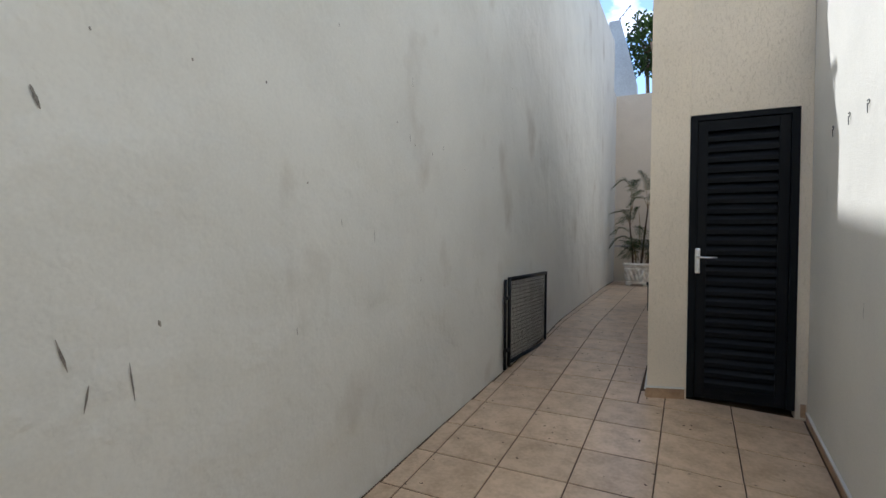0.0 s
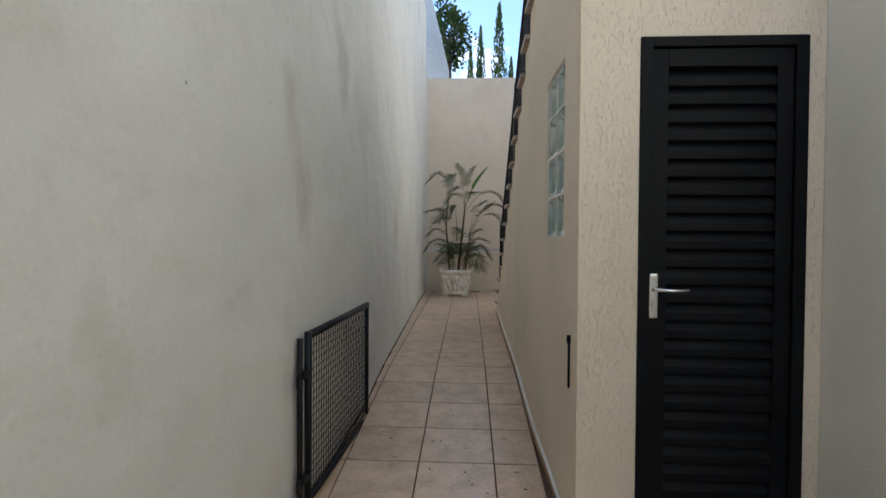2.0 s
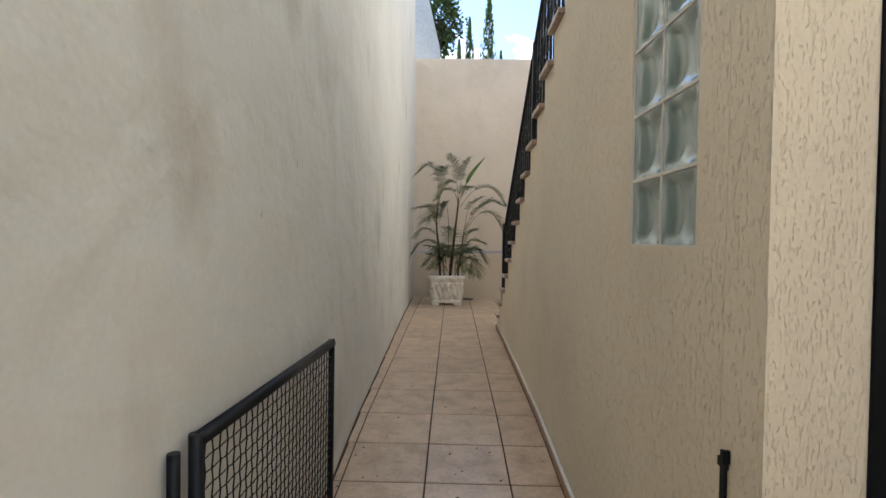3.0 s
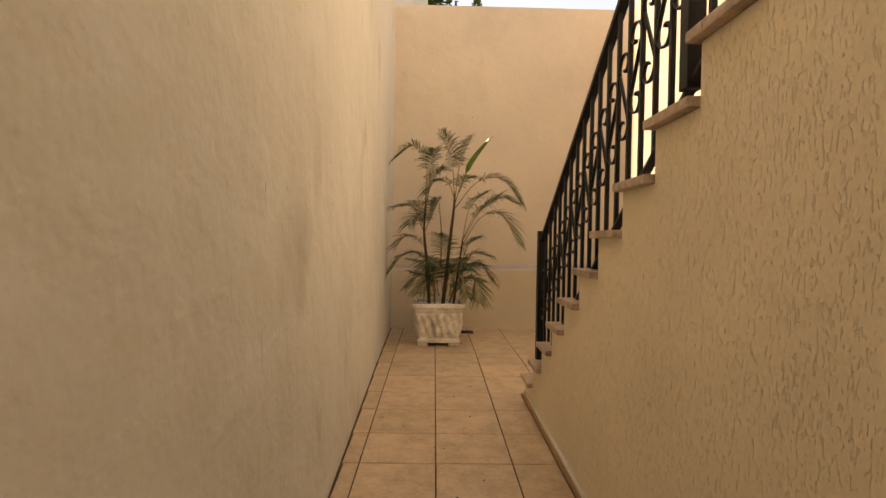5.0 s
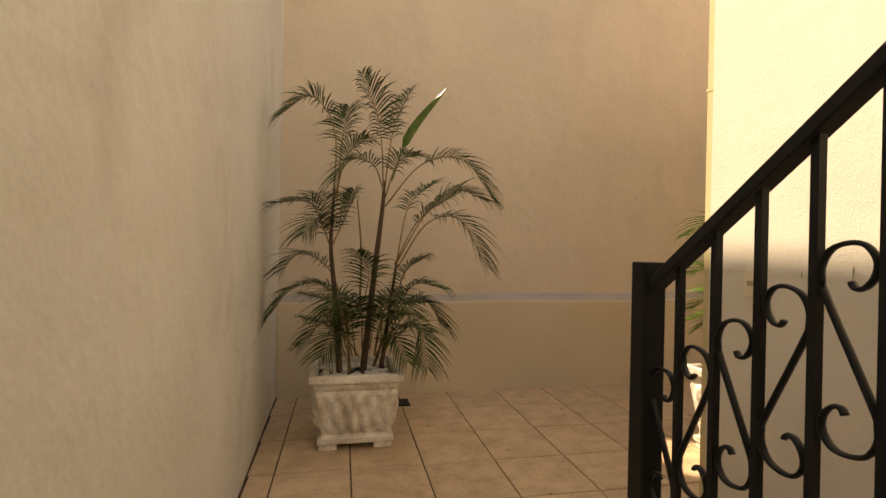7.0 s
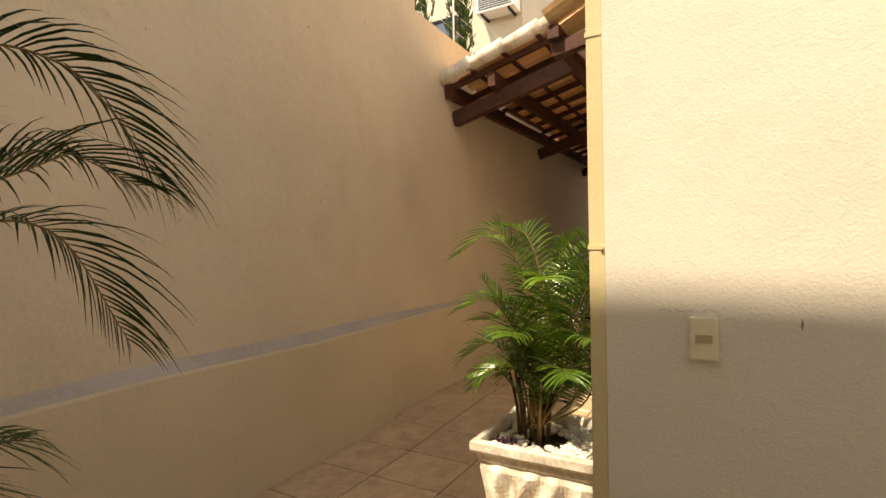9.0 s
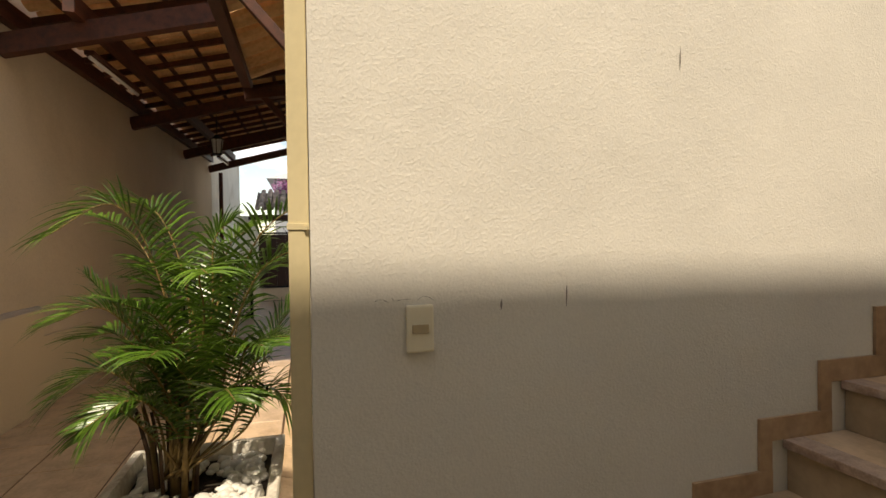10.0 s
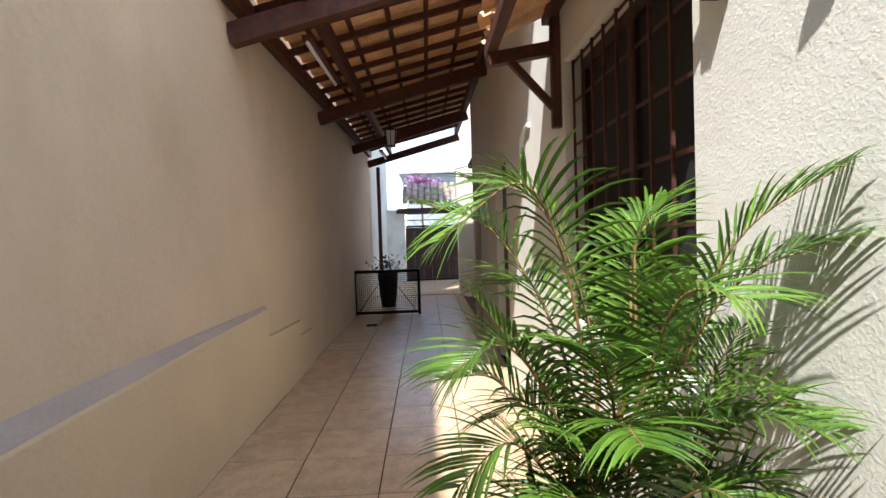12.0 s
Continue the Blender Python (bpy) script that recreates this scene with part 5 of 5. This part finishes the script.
# marks on the skirting step: white cable on the shaded house wall
bm = bmesh.new()
tube(bm, bez([(4.55, HOUSE_Y + 0.012, 2.47), (4.72, HOUSE_Y + 0.012, 2.46), (4.85, HOUSE_Y + 0.012, 2.38), (4.86, HOUSE_Y + 0.012, 2.2), (4.84, HOUSE_Y + 0.012, 2.02)], 24), 0.02, 8)
tagged(part("cable_sleeve", bm, M_TUBE), "loose white plastic sleeve hanging on the house wall", "cable")

# ---- neighbours ----
bm = bmesh.new()
prism(bm, [(-1.25, -0.9), (-0.62, -0.9), (-0.62, 4.75), (-1.0, 6.3), (-1.25, 6.3)], "y", BACK_Y + 0.25, BACK_Y + 0.45)
setting("wall_neighbour", bm, M_GREY, "tall grey rendered neighbouring wall")
fe = thing("electric_fence", "thin wires on slanting black posts along the grey wall top", "fence", at=(-1.35, BACK_Y + 0.35, 7.6))
for q in range(3):
    bm = bmesh.new()
    x, z = (0.25, 0.45, 0.68)[q], (-1.32, -1.72, -2.68)[q]
    beam(bm, (x, 0, z), (x + 0.32, 0, z + 0.36), 0.014, 0.014)
    for k in range(4):
        tube(bm, [(x + 0.08 + 0.07 * k, -0.012, z + 0.09 + 0.08 * k), (x + 0.08 + 0.07 * k, 0.02, z + 0.09 + 0.08 * k)], 0.018, 6)
    part("post", bm, M_BLACK, fe)
for k in range(4):
    bm = bmesh.new()
    tube(bm, [(a + 0.08 + 0.07 * k, 0, c + 0.09 + 0.08 * k) for a, c in ((0.25, -1.32), (0.45, -1.72), (0.68, -2.68))], 0.0035, 4)
    part("wire", bm, M_BLACK, fe)
fe2 = thing("electric_fence", "white conduit and thin wires over the back wall", "fence", at=(3.5, BACK_Y + 0.09, 3.88))
for q in range(4):
    bm = bmesh.new()
    tube(bm, [(0.9 + q * 2.0, 0, 0.0), (0.9 + q * 2.0, 0, 0.75)], 0.009, 6)
    part("post", bm, M_TUBE, fe2)
for k in range(3):
    bm = bmesh.new()
    tube(bm, [(0, 0, 0.2 + 0.2 * k), (8, 0, 0.23 + 0.2 * k)], 0.002, 4)
    part("wire", bm, M_TUBE, fe2)
bm = bmesh.new()
tube(bm, bez([(0.0, -0.02, 0.02), (0.15, -0.05, 0.06), (0.3, -0.02, 0.015), (1.1, -0.03, 0.03)], 20), 0.010, 6)
part("conduit", bm, M_TUBE, fe2)
nb = thing("neighbour_house", "tall beige neighbouring house with a dark blue window", "house", at=(9.3, 13.9, 0))
bm = bmesh.new()
box(bm, 0, 0, -0.7, 7, 10, 11)
part("wall", bm, M_SAND, nb)
bm = bmesh.new()
box(bm, -0.4, -0.4, 11.002, 7.4, 10.4, 11.25)
part("roof", bm, M_CLAYOLD, nb)
wn = bmesh.new()
for b in ((1.3, 5.3, 1.36, 6.9), (2.94, 5.3, 3.0, 6.9), (1.36, 5.3, 2.94, 5.36), (1.36, 6.84, 2.94, 6.9), (2.12, 5.36, 2.18, 6.84)):
    box(wn, -0.05, b[0], b[1], -0.002, b[2], b[3])
w_ = part("window", wn, M_BLACK, nb)
wn = bmesh.new()
box(wn, -0.02, 1.36, 5.36, -0.003, 2.94, 6.84)
part("pane", wn, M_BLUE, w_)
ac = thing("air_conditioner", "white air conditioner box hung on the beige neighbouring wall", "air conditioner", at=(9.3, 14.35, 6.6))
bm = bmesh.new()
box(bm, -0.42, -0.42, 0, -0.03, 0.42, 0.5, 0.02)
part("case", bm, M_TUBE, ac)
for q in range(9):
    bm = bmesh.new()
    box(bm, -0.428, -0.36, 0.05 + q * 0.045, -0.4205, 0.36, 0.07 + q * 0.045)
    part("slat", bm, M_BLACK, ac)
bm = bmesh.new()
for y in (-0.3, 0.3):
    box(bm, -0.4, y - 0.02, -0.04, -0.001, y + 0.02, -0.001)
part("bracket", bm, M_BLACK, ac)
oh = thing("white_house", "grey-walled house across the street, shallow concrete roof coloured white as sunlit", "house", at=(42, 6, 0))
bm = bmesh.new()
box(bm, 0, 0, -0.7, 8, 7.1, 6.9)
part("wall", bm, M_GREY, oh)
bm = bmesh.new()
prism(bm, [(-0.6, 6.901), (7.7, 6.901), (4.1, 7.9)], "x", -0.6, 8.6)
# White here puts the sun's glare on a concrete roof into its colour.
part("roof", bm, M_TUBE, oh)

# landing rail
for q in range(7):
    bm = bmesh.new()
    box(bm, RX - 0.008, 5.20 + 0.1167 * q, TOP + 0.03, RX + 0.008, 5.216 + 0.1167 * q, TOP + 1.0)
    part("baluster", bm, M_BLACK, rail)
bm = bmesh.new()
beam(bm, (RX, 5.16, TOP + 1.0), (RX, 6.05, TOP + 1.0), 0.042, 0.028)
part("handrail", bm, M_BLACK, rail)
# dry bits lying on the tiles
rng = random.Random(31)
bm = bmesh.new()
for q in range(260):
    x, y = rng.uniform(-0.9, 1.2), rng.uniform(2.2, 7.0) if q < 190 else rng.uniform(7.0, 12.6)
    if x > 0.18 and y > 5.1 and y < 10.2:
        continue
    x = max(x, xl(y) + 0.03)
    z = zf(x, y) + 0.0015
    r_ = rng.uniform(0.004, 0.013)
    a = rng.uniform(0, 3.1)
    ring = [bm.verts.new((x + r_ * math.cos(a) * math.cos(t_) - 0.5 * r_ * math.sin(a) * math.sin(t_), y + r_ * math.sin(a) * math.cos(t_) + 0.5 * r_ * math.cos(a) * math.sin(t_), z)) for t_ in (0, 1.3, 2.4, 3.5, 4.6, 5.5)]
    bm.faces.new(ring)
    c = bm.verts.new((x, y, z + 0.003))
    for k in range(6):
        bm.faces.new((ring[k], ring[(k + 1) % 6], c))
ob = part("litter", bm, M_SOIL)
tagged(ob, "small dark dry bits scattered on the tiles", "litter", kind="stuff")
for x, y, z0, h, r, s in ((-0.16, 30, -0.75, 12.4, 0.85, 1), (0.40, 31, -0.75, 14.0, 0.95, 2), (1.38, 30, -0.75, 14.8, 1.15, 3), (2.2, 32, -0.75, 12.6, 0.85, 4)):
    cypress(x, y, z0, h, r, s)
for x, y, h, s in ((5.9, 14.4, 9.5, 6), (7.6, 14.5, 9.8, 8)):
    cypress(x, y, -0.75, h, 0.60, s)
clump("tree", "leafy green tree behind the neighbouring wall", "tree", (-0.85, 18.5, 7.6), (0.75, 0.9, 1.2), 1900, 0.15, M_CYP, 4, 8.4)
clump("bougainvillea_tree", "broad tree covered with pink flowers across the street", "tree", (38, 11.8, 5.2), (1.6, 1.75, 1.15), 3000, 0.22, M_PINK, 6, 5.8)

# ---- floor tiles ----
tile_me = {}


def tile_mesh(w, d):
    key = (round(w, 3), round(d, 3))
    if key not in tile_me:
        bm = bmesh.new()
        g = 0.0035
        e = 0.0025
        lo = [bm.verts.new(p) for p in ((g, g, -0.008), (w - g, g, -0.008), (w - g, d - g, -0.008), (g, d - g, -0.008))]
        mi = [bm.verts.new(p) for p in ((g, g, -0.003), (w - g, g, -0.003), (w - g, d - g, -0.003), (g, d - g, -0.003))]
        hi = [bm.verts.new(p) for p in ((g + e, g + e, 0), (w - g - e, g + e, 0), (w - g - e, d - g - e, 0), (g + e, d - g - e, 0))]
        for a, b in ((lo, mi), (mi, hi)):
            for k in range(4):
                bm.faces.new((a[k], a[(k + 1) % 4], b[(k + 1) % 4], b[k]))
        bm.faces.new(hi)
        me = bpy.data.meshes.new("tile")
        bm.to_mesh(me)
        bm.free()
        me.materials.append(M_TILE)
        tile_me[key] = me
    return tile_me[key]


YS = [3.72 - 0.40 * k for k in range(15, -1, -1)] + [4.117, 4.535, 4.936, 5.325, 5.72, 6.106, 6.48, 6.845, 7.235, 7.69, 8.13, 8.565, 8.99, 9.37, 9.765, 10.13, 10.54, 10.945, 11.385, 11.85, 12.33, 12.86]
XS = [-1.255, -0.852, -0.4485, -0.04, 0.382, 0.815] + [1.25 + 0.4225 * k for k in range(28)]
cells = []


def cell(x0, y0, x1, y1):
    if x1 - x0 > 0.02 and y1 - y0 > 0.02:
        cells.append((x0, y0, x1, y1))


for x0, x1 in zip(XS, XS[1:]):
    for y0, y1 in zip(YS, YS[1:]):
        ym = (y0 + y1) / 2
        a = max(x0, xl(ym) + 0.011)
        if x1 > 12.39:
            continue
        top = min(y1, BACK_Y - (0.073 if x0 < 2.9 else 0.033 if x0 < 4.7 else 0.003))
        # beside the stair, then before the door, then the yard
        if y1 <= PIER_Y:
            cell(a, y0, min(x1, HOUSE_X - 0.015), y1)
        elif ym < NOSE_Y:
            cell(a, y0, min(x1, STAIR_X - 0.013), top if y1 < NOSE_Y + 0.2 else top)
            b = max(x0, STAIR_X - 0.010) if x1 > STAIR_X - 0.013 else None
            if b is not None and y0 < PIER_Y:
                cell(b, y0, min(x1, HOUSE_X - 0.015), PIER_Y + 0.02)
            if b is not None and y1 > NOSE_Y:
                cell(b, max(y0, NOSE_Y - 0.03), min(x1, HOUSE_X - 0.005), y1)
        elif ym < HOUSE_Y or x0 < HOUSE_X - 0.2:
            cell(a, y0, x1 if y0 > HOUSE_Y else min(x1, HOUSE_X - 0.005), top)
        else:
            cell(a, max(y0, HOUSE_Y + 0.004), x1, top)
cells.sort(key=lambda c: (abs(c[0] - 0.2) > 1.6, c[1] < 2.0, c[0]))
spare = bmesh.new()
for n, (x0, y0, x1, y1) in enumerate(cells):
    me = tile_mesh(x1 - x0, y1 - y0)
    sx, sy = (zf(x1, y0) - zf(x0, y0)) / (x1 - x0), (zf(x0, y1) - zf(x0, y0)) / (y1 - y0)
    twist = zf(x1, y1) - zf(x1, y0) - zf(x0, y1) + zf(x0, y0)
    if abs(twist) > 0.0015:
        me = me.copy()
        for v in me.vertices:
            v.co.z += twist * v.co.x * v.co.y / ((x1 - x0) * (y1 - y0))
    m = Matrix.Translation((x0, y0, zf(x0, y0))) @ Euler((math.atan(sy), -math.atan(sx), 0)).to_matrix().to_4x4()
    if n < 295:
        ob = new("tile", me)
        ob.parent = FLOOR
        ob.matrix_local = m
    else:
        k = len(spare.verts)
        tmp = bmesh.new()
        tmp.from_mesh(me)
        vv = [spare.verts.new(m @ v.co) for v in tmp.verts]
        tmp.verts.index_update()
        for f in tmp.faces:
            spare.faces.new([vv[v.index] for v in f.verts])
        tmp.free()
ob = part("tiles", spare, M_TILE, FLOOR)
ob["kind"] = "stuff"
